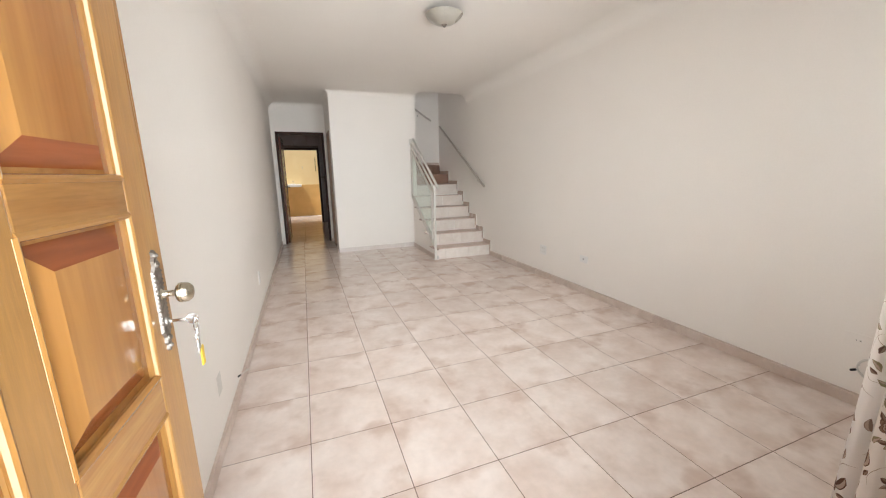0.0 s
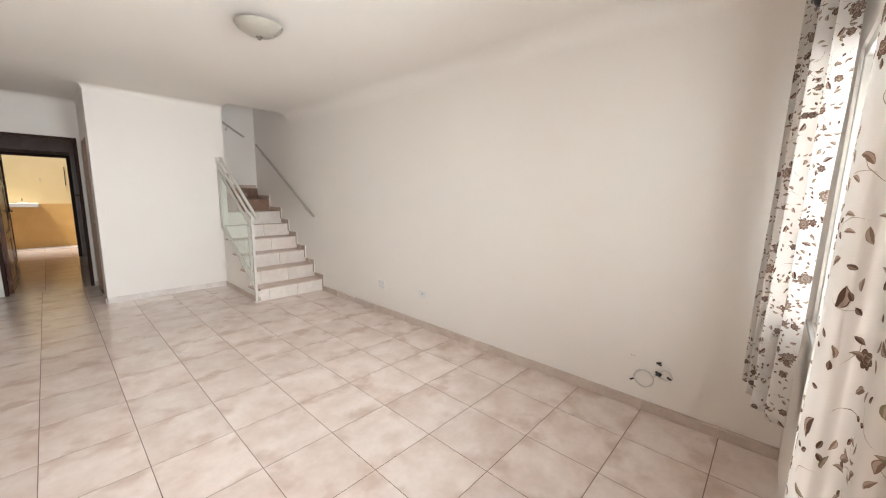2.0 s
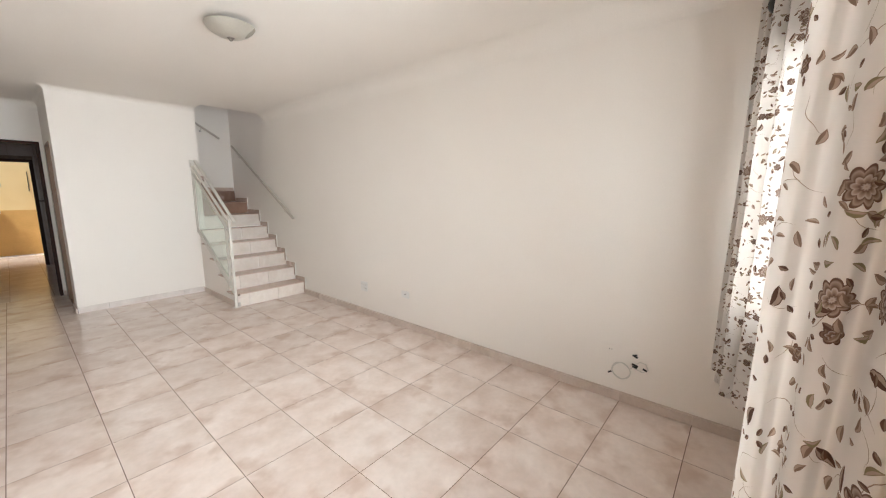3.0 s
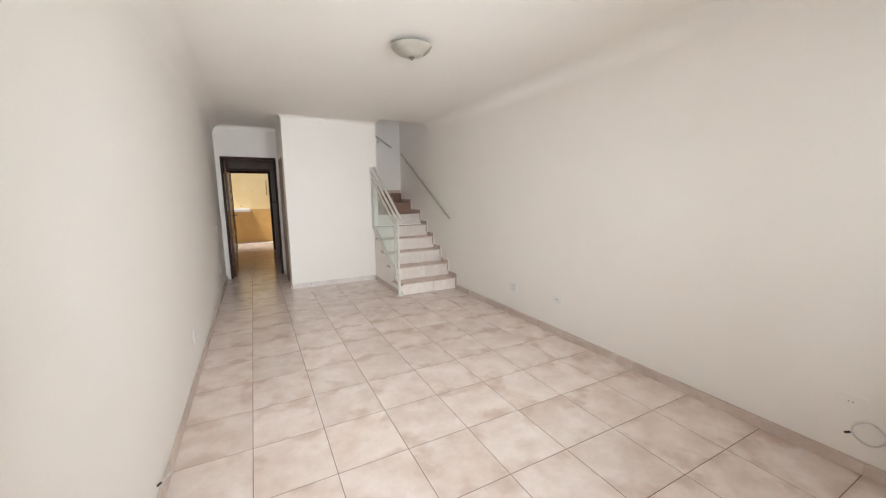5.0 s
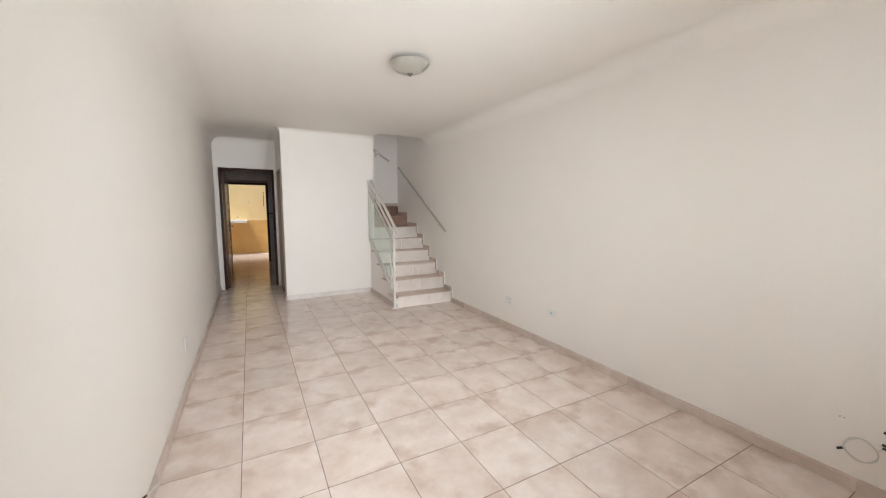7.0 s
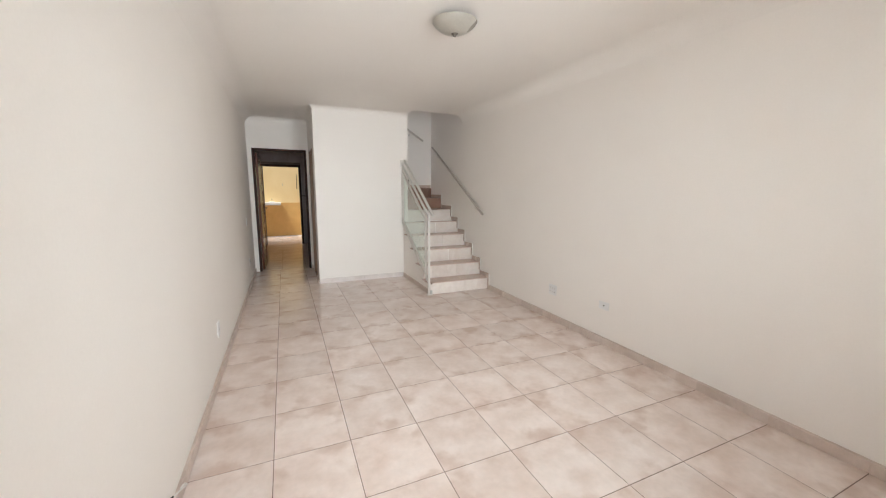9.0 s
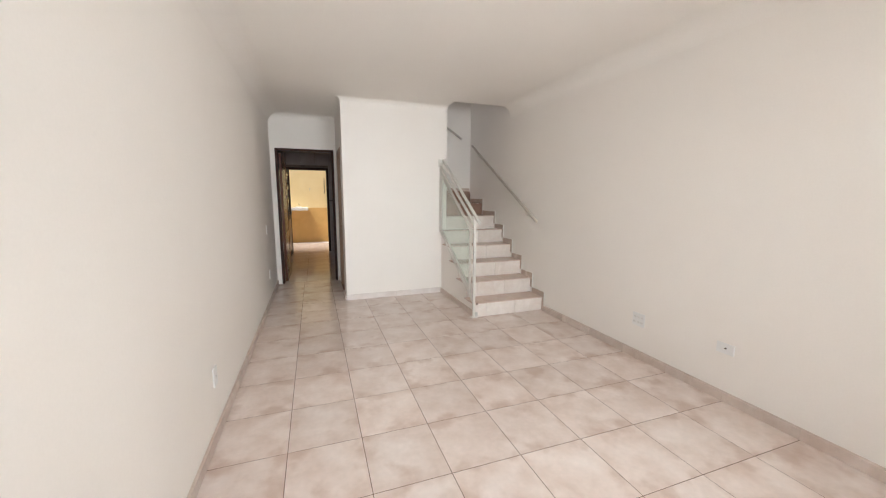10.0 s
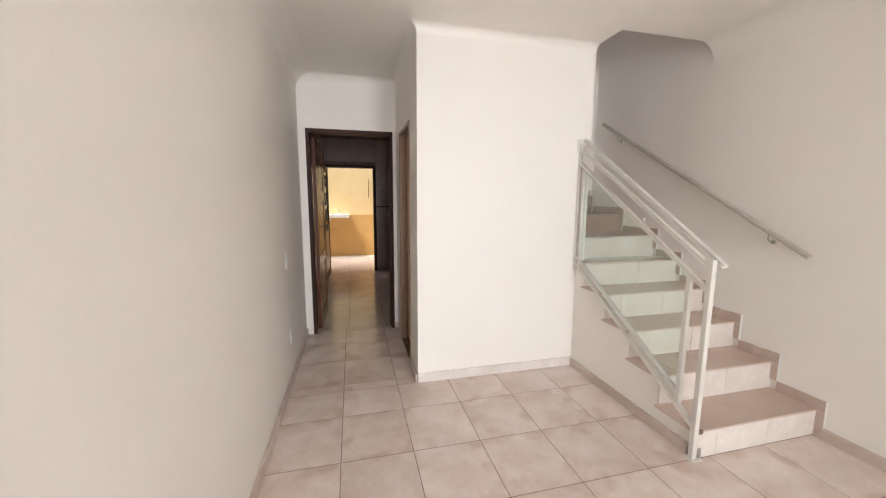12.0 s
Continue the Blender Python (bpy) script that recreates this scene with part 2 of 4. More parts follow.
    cream, last = (0.84, 0.80, 0.765, 1), None
    brown, dark, olive, tan = (0.30, 0.21, 0.16, 1), (0.16, 0.095, 0.074, 1), (0.30, 0.255, 0.16, 1), (0.50, 0.39, 0.32, 1)
    for scale, petals, radius, squash, chance, shift, bend, c1, c2 in (
            (13.0, 2, 0.42, 66.0, 0.55, 5.3, 0.9, brown, tan),
            (17.0, 2, 0.40, 60.0, 0.40, 12.9, -1.1, olive, tan),
            (8.6, 9, 0.215, 1.08, 0.27, 0.0, 0.0, (0.20, 0.125, 0.095, 1), tan),
            (18.0, 6, 0.25, 1.0, 0.24, 3.7, 0.0, dark, (0.30, 0.20, 0.15, 1)),
            (21.0, 2, 0.38, 2.3, 0.16, 8.1, 0.8, dark, tan),
            (30.0, 2, 0.36, 2.2, 0.22, 2.6, 0.9, brown, tan),
            (34.0, 2, 0.38, 2.6, 0.18, 10.4, -0.9, olive, tan),
            (52.0, 2, 0.38, 2.0, 0.14, 1.9, 0.0, dark, brown),
            (44.0, 2, 0.42, 3.0, 0.18, 6.6, 0.7, brown, tan)):
        mask, ratio = motif(scale, petals, radius, squash, chance, shift, bend)
        ink = n.new("ShaderNodeValToRGB")
        el = ink.color_ramp.elements
        if petals > 4:
            pale = tuple(0.55 * a + 0.45 * b for a, b in zip(c2, cream))
            stops = ((0.0, c2), (0.10, pale), (0.20, c1), (0.40, c2), (0.50, pale), (0.56, c1), (0.80, c2), (0.90, c1))
        else:
            stops = ((0.0, c1), (0.25, c1), (0.30, c2), (0.70, c2), (0.75, c1))
        el[0].position, el[0].color = stops[0]
        el[1].position, el[1].color = stops[-1]
        for pos, col in stops[1:-1]:
            e = el.new(pos)
            e.color = col
        l.new(ratio, ink.inputs[0])
        mx = n.new("ShaderNodeMix")
        mx.data_type = "RGBA"
        if last is None:
            mx.inputs["A"].default_value = cream
        else:
            l.new(last, mx.inputs["A"])
        l.new(mask, mx.inputs["Factor"])
        l.new(ink.outputs[0], mx.inputs["B"])
        last = mx.outputs["Result"]
    dif, tr, ad = n.new("ShaderNodeBsdfDiffuse"), n.new("ShaderNodeBsdfTranslucent"), n.new("ShaderNodeMixShader")
    weave = n.new("ShaderNodeTexNoise")
    weave.inputs["Scale"].default_value = 900
    bp = n.new("ShaderNodeBump")
    bp.inputs["Strength"].default_value, bp.inputs["Distance"].default_value = 0.2, 0.002
    l.new(weave.outputs["Fac"], bp.inputs["Height"])
    l.new(bp.outputs[0], dif.inputs["Normal"])
    ad.inputs[0].default_value = 0.42
    l.new(last, dif.inputs[0])
    l.new(last, tr.inputs[0])
    l.new(dif.outputs[0], ad.inputs[1])
    l.new(tr.outputs[0], ad.inputs[2])
    l.new(ad.outputs[0], n["Material Output"].inputs[0])
    return m


CLOTH = curtain_cloth()


# ---- mesh helpers ----
def mesh_of(bm, name, material, smooth=False):
    me = bpy.data.meshes.new(name)
    bmesh.ops.recalc_face_normals(bm, faces=bm.faces)
    bm.to_mesh(me)
    bm.free()
    if smooth:
        for p in me.polygons:
            p.use_smooth = True
        me.set_sharp_from_angle(angle=radians(40))
    me.materials.append(material)
    return me


def part(name, bm, material, parent=None, label="", smooth=False, m=None):
    ob = new(name, mesh_of(bm, name, material, smooth))
    if m is not None:
        ob.matrix_world = m
    if parent is not None:
        ob.parent = parent
    if label:
        tagged(ob, label)
    return ob


def thing(name, label, category, group="", kind="", m=None):
    ob = new(name)
    ob.empty_display_size = 0.1
    if m is not None:
        ob.matrix_world = m
    return tagged(ob, label, category, group, kind)


def box(x0, x1, y0, y1, z0, z1, bevel=0.0, seg=2, bm=None):
    bm = bm or bmesh.new()
    start = len(bm.verts)
    r = bmesh.ops.create_cube(bm, size=1.0)
    for v in r["verts"]:
        v.co = Vector(((x0 + x1) / 2 + v.co.x * (x1 - x0), (y0 + y1) / 2 + v.co.y * (y1 - y0), (z0 + z1) / 2 + v.co.z * (z1 - z0)))
    if bevel:
        edges = {e for v in r["verts"] for e in v.link_edges}
        bmesh.ops.bevel(bm, geom=list(edges), offset=bevel, segments=seg, profile=0.5, affect="EDGES")
    return bm


def prism(outline, z0, z1, bm=None):
    """A flat outline in plan, raised from z0 to z1."""
    bm = bm or bmesh.new()
    lo = [bm.verts.new((x, y, z0)) for x, y in outline]
    hi = [bm.verts.new((x, y, z1)) for x, y in outline]
    bm.faces.new(hi)
    bm.faces.new(lo[::-1])
    for i in range(len(lo)):
        j = (i + 1) % len(lo)
        bm.faces.new((lo[i], lo[j], hi[j], hi[i]))
    return bm


def bar(a, b, w, h, bevel=0.003, bm=None):
    """A flat or square bar from a to b, w wide sideways and h high."""
    a, b = Vector(a), Vector(b)
    d = (b - a).normalized()
    side = d.cross(Vector((0, 0, 1)))
    side = side.normalized() if side.length > 1e-4 else Vector((1, 0, 0))
    up = side.cross(d).normalized()
    bm = bm or bmesh.new()
    r = bmesh.ops.create_cube(bm, size=1.0)
    mid, ln = (a + b) / 2, (b - a).length
    for v in r["verts"]:
        v.co = mid + d * (v.co.x * ln) + side * (v.co.y * w) + up * (v.co.z * h)
    if bevel:
        bmesh.ops.bevel(bm, geom=list({e for v in r["verts"] for e in v.link_edges}), offset=bevel, segments=2, profile=0.5, affect="EDGES")
    return bm


def tube(points, radius, sides=10, closed=False, bm=None):
    """A round bar along a line of points."""
    bm = bm or bmesh.new()
    pts = [Vector(p) for p in points]
    rings, up = [], None
    for i, p in enumerate(pts):
        a, b = pts[i - 1] if (i or closed) else pts[0], pts[(i + 1) % len(pts)] if (i < len(pts) - 1 or closed) else pts[-1]
        d = (b - a).normalized()
        if up is None:
            up = d.orthogonal().normalized()
        up = (up - d * up.dot(d)).normalized()
        side = d.cross(up)
        rings.append([bm.verts.new(p + (up * math.cos(t) + side * math.sin(t)) * radius) for t in (2 * math.pi * k / sides for k in range(sides))])
    for i in range(len(rings) if closed else len(rings) - 1):
        r0, r1 = rings[i], rings[(i + 1) % len(rings)]
        for k in range(sides):
            bm.faces.new((r0[k], r0[(k + 1) % sides], r1[(k + 1) % sides], r1[k]))
    if not closed:
        bm.faces.new(rings[0][::-1])
        bm.faces.new(rings[-1])
    return bm


def lathe(profile, sides=32, m=Matrix(), bm=None):
    """A turned shape: profile of (radius, height) about the z axis."""
    bm = bm or bmesh.new()
    rings = []
    for r, z in profile:
        rings.append([bm.verts.new(m @ Vector((r * math.cos(2 * math.pi * k / sides), r * math.sin(2 * math.pi * k / sides), z))) for k in range(sides)])
    for a, b in zip(rings, rings[1:]):
        for k in range(sides):
            bm.faces.new((a[k], a[(k + 1) % sides], b[(k + 1) % sides], b[k]))
    bm.faces.new(rings[0][::-1])
    bm.faces.new(rings[-1])
    return bm


def structure(name, bm, material, label, category, smooth=False):
    return tagged(part(name, bm, material, smooth=smooth), label, category, kind="structure")


def wall_with_openings(axis, at, thick, lo, hi, z0, z1, holes):
    """A wall along x or y made of solid blocks round its openings (lo, hi, bottom, top)."""
    bm = bmesh.new()

    def block(a, b, c, d):
        if b - a < 1e-4 or d - c < 1e-4:
            return
        if axis == "x":
            box(a, b, at, at + thick, c, d, bm=bm)
        else:
            box(at, at + thick, a, b, c, d, bm=bm)
    edge = lo
    for a, b, c, d in sorted(holes):
        block(edge, a, z0, z1)
        block(a, b, z0, c)
        block(a, b, d, z1)
        edge = b
    block(edge, hi, z0, z1)
    return bm


# ---- the plan ----
XL, XR = -0.398, 2.822          # side walls of the living room
YF, YB, YH = 0.27, 6.465, 7.73  # front wall, wall of the stair block, end wall of the passage
XB, XS, XE = 0.56, 1.907, 1.985  # stair block, face of the stair's side wall, end of the block's wall
H = 2.615                     # ceiling
YW = 7.56                     # back wall of the stairwell
UP = 5.2                      # ceiling over the stairs
KY, KX = 11.09, 1.9           # kitchen's end wall and side wall
YY = 13.2                     # yard wall
DOOR_H = 2.05

# living room shell
structure("wall_left", box(XL - 0.15, XL, 0.15, KY, 0, H), PAINT, "smooth white painted plaster side wall", "wall")
structure("wall_right", box(XR, XR + 0.15, 0.15, YW + 0.12, 0, UP), PAINT, "smooth white painted plaster wall beside the stairs", "wall")
structure("wall_front", wall_with_openings("x", 0.15, YF - 0.15, XL, XR, 0, H, [(-0.33, 0.64, 0, 2.10), (0.80, 2.33, 0.93, 2.02)]), PAINT, "white painted front wall with the entrance and a window", "wall")
structure("wall_block_front", box(XB, XE, YB, YB + 0.12, 0, H), PAINT, "white painted wall in front of the turning stairs", "wall")
structure("wall_block_side", wall_with_openings("y", XB, 0.12, YB + 0.12, YH, 0, H, [(6.80, 7.42, 0, DOOR_H)]), PAINT, "white painted passage wall with a side doorway", "wall")
structure("wall_passage_end", wall_with_openings("x", YH, 0.12, XL, KX, 0, H, [(-0.33, 0.525, 0, 2.11)]), PAINT, "white painted end wall round the kitchen doorway", "wall")
structure("wall_stairwell_back", box(XB + 0.12, XR, YW, YW + 0.12, 0, UP), PAINT, "white painted back wall of the stairwell", "wall")
structure("wall_stairwell_upper", wall_with_openings("y", XB, 0.12, 6.12, YW, H + 0.16, UP, [(6.62, 7.5, H + 0.16, 4.85)]), PAINT, "white painted upper stairwell wall open to the upper hall", "wall")
# unseen upper hall, added with an opening for the stairwell fill lamp
structure("wall_upper_hall_end", wall_with_openings("y", XL - 0.15, 0.15, 6.0, YW + 0.12, H + 0.16, UP, [(6.5, 7.4, 3.65, 4.85)]), PAINT, "unseen white upper hall wall with an added opening for the fill lamp", "wall")
structure("wall_upper_hall_front", box(XL, XB, 6.0, 6.12, H + 0.16, UP), PAINT, "white painted upper hall wall", "wall")
structure("wall_upper_hall_back", box(XL, XB + 0.12, YW, YW + 0.12, H + 0.16, UP), PAINT, "white painted upper hall wall", "wall")
structure("wall_landing_upper", wall_with_openings("x", 6.0, 0.12, XB, XR, H + 0.16, UP, []), PAINT, "white painted upper landing wall", "wall")
structure("wall_closet_back", box(XE - 0.08, XE, YB + 0.12, YW, 0, 1.60), PAINT, "white painted closet wall under the stairs", "wall")
ceil_bm = bmesh.new()
for a in ((XL, XR, YF, 6.19, H, H + 0.16), (XL, XE, 6.19, 6.62, H, H + 0.16), (XL, XB + 0.12, 6.62, YH, H, H + 0.16), (XL - 0.15, XR + 0.15, 0.0, YF, H, H + 0.16)):
    box(*a, bm=ceil_bm)
structure("ceiling", ceil_bm, CEIL, "smooth white painted plaster ceiling open over the stairs", "ceiling")
structure("ceiling_stairwell", box(XL - 0.15, XR + 0.15, 6.0, YW + 0.12, UP, UP + 0.12), CEIL, "white painted ceiling high over the stairs", "ceiling")


def cove(name, a, b, inward, size=0.075, mitre=0):
    """A concave plaster cove along the joint of wall and ceiling from a to b."""
    a, b, inward = Vector((*a, 0)), Vector((*b, 0)), Vector((*inward, 0))
    bm = bmesh.new()
    prof = [(-0.002, -size), (0.0004, -size)]
    for k in range(1, 9):
        t = k / 9 * math.pi / 2
        prof.append((0.0004 + size * (1 - math.cos(t)), -size * (1 - math.sin(t))))
    prof += [(size + 0.0004, -0.0004), (size + 0.0004, 0.002), (-0.002, 0.002)]
    way = (b - a).normalized()
    rows = [[bm.verts.new(p + inward * u - way * (u * k) + Vector((0, 0, H + v))) for u, v in prof] for p, k in ((a, mitre), (b, 0))]
    n = len(prof)
    for i in range(n):
        bm.faces.new((rows[0][i], rows[0][(i + 1) % n], rows[1][(i + 1) % n], rows[1][i]))
    bm.faces.new(rows[0])
    bm.faces.new(rows[1][::-1])
    return structure(name, bm, CEIL, "white plaster cove under the ceiling", "trim", True)


cove("trim_cove_block", (XB, YB), (XE, YB), (0, -1), 0.06, 1)
cove("trim_cove_passage", (XB, YB), (XB, YH), (-1, 0), 0.06, 1)
cove("trim_cove_end", (XL, YH), (XB, YH), (0, -1))
cove("trim_cove_left", (XL, YF), (XL, YH), (1, 0), 0.15)
cove("trim_cove_right", (XR, YF), (XR, 6.19), (-1, 0), 0.15)

# screed under the tiles shows as the dark joints
structure("floor", box(XL, XR, 0.0, YH + 0.06, -0.15, -0.0009), GROUT, "floor of mottled pink-beige ceramic tiles with dark joints", "floor")
structure("ground", box(-60, 60, -60, 0.0, -0.35, -0.12), CONCRETE, "grey concrete ground before the house", "ground")
structure("ground_far", box(-60, 60, 0.0, 90, -0.40, -0.16), CONCRETE, "grey concrete ground round the house", "ground")

# unseen roof slab, added to keep direct sun out of the front openings
structure("sun_block_roof", box(XL - 0.6, XR + 0.6, -3.2, 0.15, 2.80, 2.95), CEIL, "unseen white roof slab added to keep the sun off the entrance", "roof")
structure("porch_wall", box(XL - 0.6, XR + 0.6, -3.35, -3.2, -0.12, 0.9), PAINT, "low white porch wall", "wall")

# kitchen and yard shell
structure("kitchen_floor", box(XL, KX, YH + 0.06, KY + 0.06, -0.15, -0.0018), GROUT, "kitchen floor of pale ceramic tiles", "floor")
structure("kitchen_wall_right", box(KX, KX + 0.15, YH, KY + 0.12, 0, H), KTILE, "grey tiled kitchen side wall", "wall")
structure("kitchen_wall_left", box(XL, XL + 0.012, YH + 0.12, KY - 0.001, 0.0, H), KTILE, "grey tiled kitchen side wall", "wall")
structure("kitchen_wall_end", wall_with_openings("x", KY + 0.012, 0.12, XL - 0.15, KX, 0, H, [(-0.40, 0.56, 0, 2.06)]), GROUT, "tiled kitchen end wall round the yard doorway", "wall")
structure("kitchen_ceiling", box(XL - 0.15, KX + 0.15, YH + 0.12, KY + 0.14, H, H + 0.14), CEIL, "white painted kitchen ceiling", "ceiling")
structure("yard_floor", box(-2.5, 3.5, KY + 0.06, YY, -0.15, -0.0018), GROUT, "yard floor of pale ceramic tiles", "floor")
structure("yard_wall", box(-2.5, 3.5, YY, YY + 0.15, 1.03, 3.0), YELLOW, "pale yellow rendered yard wall", "wall")
structure("yard_wall_dado", box(-2.5, 3.5, YY - 0.012, YY + 0.15, 0, 1.03), OCHRE, "ochre painted lower half of the yard wall", "wall")
structure("yard_wall_left", box(-2.65, -2.5, KY, YY + 0.15, 0, 3.0), YELLOW, "pale yellow rendered side wall of the yard", "wall")
structure("yard_wall_right", box(3.5, 3.65, KY, YY + 0.15, 0, 3.0), YELLOW, "pale yellow rendered side wall of the yard", "wall")
structure("house_back_left", box(-2.65, XL - 0.15, KY + 0.012, KY + 0.13, 0, 3.0), YELLOW, "pale yellow rendered back wall of the house", "wall")
structure("house_back_right", box(KX, 3.65, KY + 0.13, KY + 0.25, 0, 3.0), YELLOW, "pale yellow rendered back wall of the house", "wall")
structure("house_back_top", box(XL - 0.15, KX, KY + 0.012, KY + 0.13, H + 0.14, 3.0), YELLOW, "pale yellow rendered back wall of the house", "wall")


# ---- staircase ----
STEP_Y, GO, Z1, RISE = 5.28, 0.267, 0.167, 0.187


def tread_z(n):
    return Z1 + RISE * (n - 1)


stairs = thing("staircase", "turning staircase clad in cream and pink-beige ceramic tiles", "staircase")
PIVOT = (XE, YB + 0.12)
TREADS = [[(XS - 0.03, STEP_Y + GO * (n - 1)), (XR, STEP_Y + GO * (n - 1)), (XR, STEP_Y + GO * n), (XS - 0.03, STEP_Y + GO * n)] for n in range(1, 5)]
TREADS.append([(XS - 0.03, STEP_Y + GO * 4), (XR, STEP_Y + GO * 4), (XR, STEP_Y + GO * 5), (XE, STEP_Y + GO * 5), (XE, YB), (XS - 0.03, YB)])
TREADS.append([(XE, STEP_Y + GO * 5), (XR, STEP_Y + GO * 5), (XR, 7.06), PIVOT])
TREADS.append([PIVOT, (XR, 7.06), (XR, YW)])
TREADS.append([PIVOT, (XR, YW), (2.35, YW)])
TREADS.append([PIVOT, (2.35, YW), (XE, YW)])
for k in range(4):
    x = XE - GO * k
    TREADS.append([(x - GO, PIVOT[1]), (x, PIVOT[1]), (x, YW), (x - GO, YW)])
for n, outline in enumerate(TREADS, 1):
    z = tread_z(n)
    if n <= 5:
        inner = [(max(x, XS + 0.08), y) for x, y in outline] if n < 5 else [(XE, outline[0][1]), outline[1], outline[2], (XE, outline[2][1])]
        part("step_core", prism(inner, 0.0, z - 0.012), PAINT, stairs, "white painted solid step core")
        y0, y1 = outline[0][1], min(STEP_Y + GO * n, outline[-1][1])
        cuts = [XS - 0.03, 2.05, 2.43, XR] if n == 1 else [XS - 0.03, 2.05 + 0.37 * (n % 2), 2.43 + 0.0 * n, XR]
        cuts = sorted(set(cuts))
        for a, b in zip(cuts, cuts[1:]):
            if b - a < 0.02:
                continue
            part("tread_tile", box(a + 0.0015, b - 0.0015, y0 - 0.014, STEP_Y + GO * n - 0.002 if n < 5 else y1 - 0.002, z - 0.011, z, 0.002, 1), FLOOR, stairs)
            part("riser_tile", box(max(a, XS) + 0.0015, b - 0.0015, y0 - 0.009, y0 + 0.001, (tread_z(n - 1) if n > 1 else 0) + 0.0004, z - 0.0125), STEP, stairs)
    # above the sixth step the tile colour itself carries the stairwell's shade
    elif n <= 13:
        part("step_core", prism(outline, max(0.0, z - 0.32), z - 0.012), PAINT, stairs, "white painted solid step core")
        part("tread_tile", prism(outline, z - 0.0115, z), SHADE_BROWN if n > 6 else FLOOR, stairs)
        a, b = outline[0], outline[1]
        if n >= 10:
            a, b = outline[1], outline[2]
        d = Vector((b[0] - a[0], b[1] - a[1], 0)).normalized()
        off = Vector((d.y, -d.x, 0)) * 0.009
        part("riser_tile", prism([(a[0], a[1]), (b[0], b[1]), (b[0] + off.x, b[1] + off.y), (a[0] + off.x, a[1] + off.y)], tread_z(n - 1) + 0.002, z - 0.0125), SHADE_BROWN if n > 6 else STEP, stairs)
# stepped skirting up the wall
wall_y = [STEP_Y + GO * k for k in range(6)] + [7.06, YW]
for n in range(1, 8):
    z = tread_z(n)
    y0, y1 = wall_y[n - 1], wall_y[n]
    part("skirting_tile", box(XR - 0.013, XR - 0.001, y0 - 0.05, y1 - 0.052, z + 0.001, z + 0.062, 0.0015, 1), SKIRT2, stairs)
    part("skirting_tile", box(XR - 0.013, XR - 0.001, y0 - 0.05, y0 - 0.002, (tread_z(n - 1) + 0.064) if n > 1 else 0.001, z - 0.001, 0.0015, 1), SKIRT2, stairs)
    part("skirting_edge", box(XR - 0.0135, XR - 0.001, y0 - 0.054, y0 - 0.0505, (tread_z(n - 1) + 0.064) if n > 1 else 0.001, z + 0.064), EDGE, stairs, "pale bare tile edge")
# skirting along the stairwell's back wall
part("skirting_tile", box(2.36, XR - 0.014, YW - 0.013, YW - 0.001, tread_z(8) + 0.001, tread_z(8) + 0.055), SKIRT2, stairs)
part("skirting_tile", box(2.30, 2.355, YW - 0.013, YW - 0.001, tread_z(8) + 0.001, tread_z(9) + 0.055), SKIRT2, stairs)
# plug in the broken corner of the lowest step
part("corner_chip", box(XS + 0.005, XS + 0.03, STEP_Y - 0.016, STEP_Y - 0.004, Z1 - 0.02, Z1 + 0.001), GROUT, stairs, "dark chipped corner")

# side wall under the treads
side = bmesh.new()
for n in range(1, 6):
    box(XS, XS + 0.08, STEP_Y + GO * (n - 1), STEP_Y + GO * n if n < 5 else YB, 0, tread_z(n) - 0.012, bm=side)
structure("wall_stair_side", side, PAINT, "white painted stepped side wall under the stairs", "wall")

# ---- railing ----
rail = thing("stair_railing", "cream painted steel railing with a clear glass panel", "railing")
RX = 1.888


def on_rail(y, low, high):
    t = (y - 5.30) / (6.44 - 5.30)
    return low + (high - low) * t


Y0, Y1 = 5.275, 6.45
part("newel_post", box(RX - 0.015, RX + 0.015, Y0 - 0.015, Y0 + 0.015, 0.0, 1.12, 0.003), STEEL, rail)
part("top_post", box(RX - 0.014, RX + 0.014, Y1 - 0.014, Y1 + 0.014, 0.88, 1.86, 0.003), STEEL, rail)
part("handrail", bar((RX + 0.045, Y0 - 0.035, on_rail(Y0 - 0.035, 1.13, 1.88)), (RX + 0.045, Y1 + 0.045, on_rail(Y1 + 0.045, 1.13, 1.88)), 0.028, 0.016), STEEL, rail)
part("upper_bar", bar((RX, Y0, on_rail(Y0, 1.095, 1.815)), (RX, Y1, on_rail(Y1, 1.095, 1.815)), 0.022, 0.018), STEEL, rail)
part("panel_top_bar", bar((RX, Y0, on_rail(Y0, 0.965, 1.71)), (RX, Y1, on_rail(Y1, 0.965, 1.71)), 0.022, 0.02), STEEL, rail)
part("bottom_bar", bar((RX, Y0, on_rail(Y0, 0.20, 0.905)), (RX, Y1, on_rail(Y1, 0.20, 0.905)), 0.026, 0.022), STEEL, rail)
part("panel_bottom_bar", bar((RX, Y0 + 0.11, on_rail(Y0 + 0.11, 0.265, 0.965)), (RX, Y1, on_rail(Y1, 0.265, 0.965)), 0.022, 0.02), STEEL, rail)
part("panel_side_bar", box(RX - 0.013, RX + 0.013, Y0 + 0.105, Y0 + 0.131, on_rail(Y0 + 0.118, 0.21, 0.91), on_rail(Y0 + 0.118, 0.975, 1.685), 0.002), STEEL, rail)
part("panel_side_bar", box(RX - 0.013, RX + 0.013, Y1 - 0.075, Y1 - 0.049, on_rail(Y1 - 0.06, 0.21, 0.91), on_rail(Y1 - 0.06, 0.975, 1.685), 0.002), STEEL, rail)
gl = bmesh.new()
ga, gb = Y0 + 0.125, Y1 - 0.068
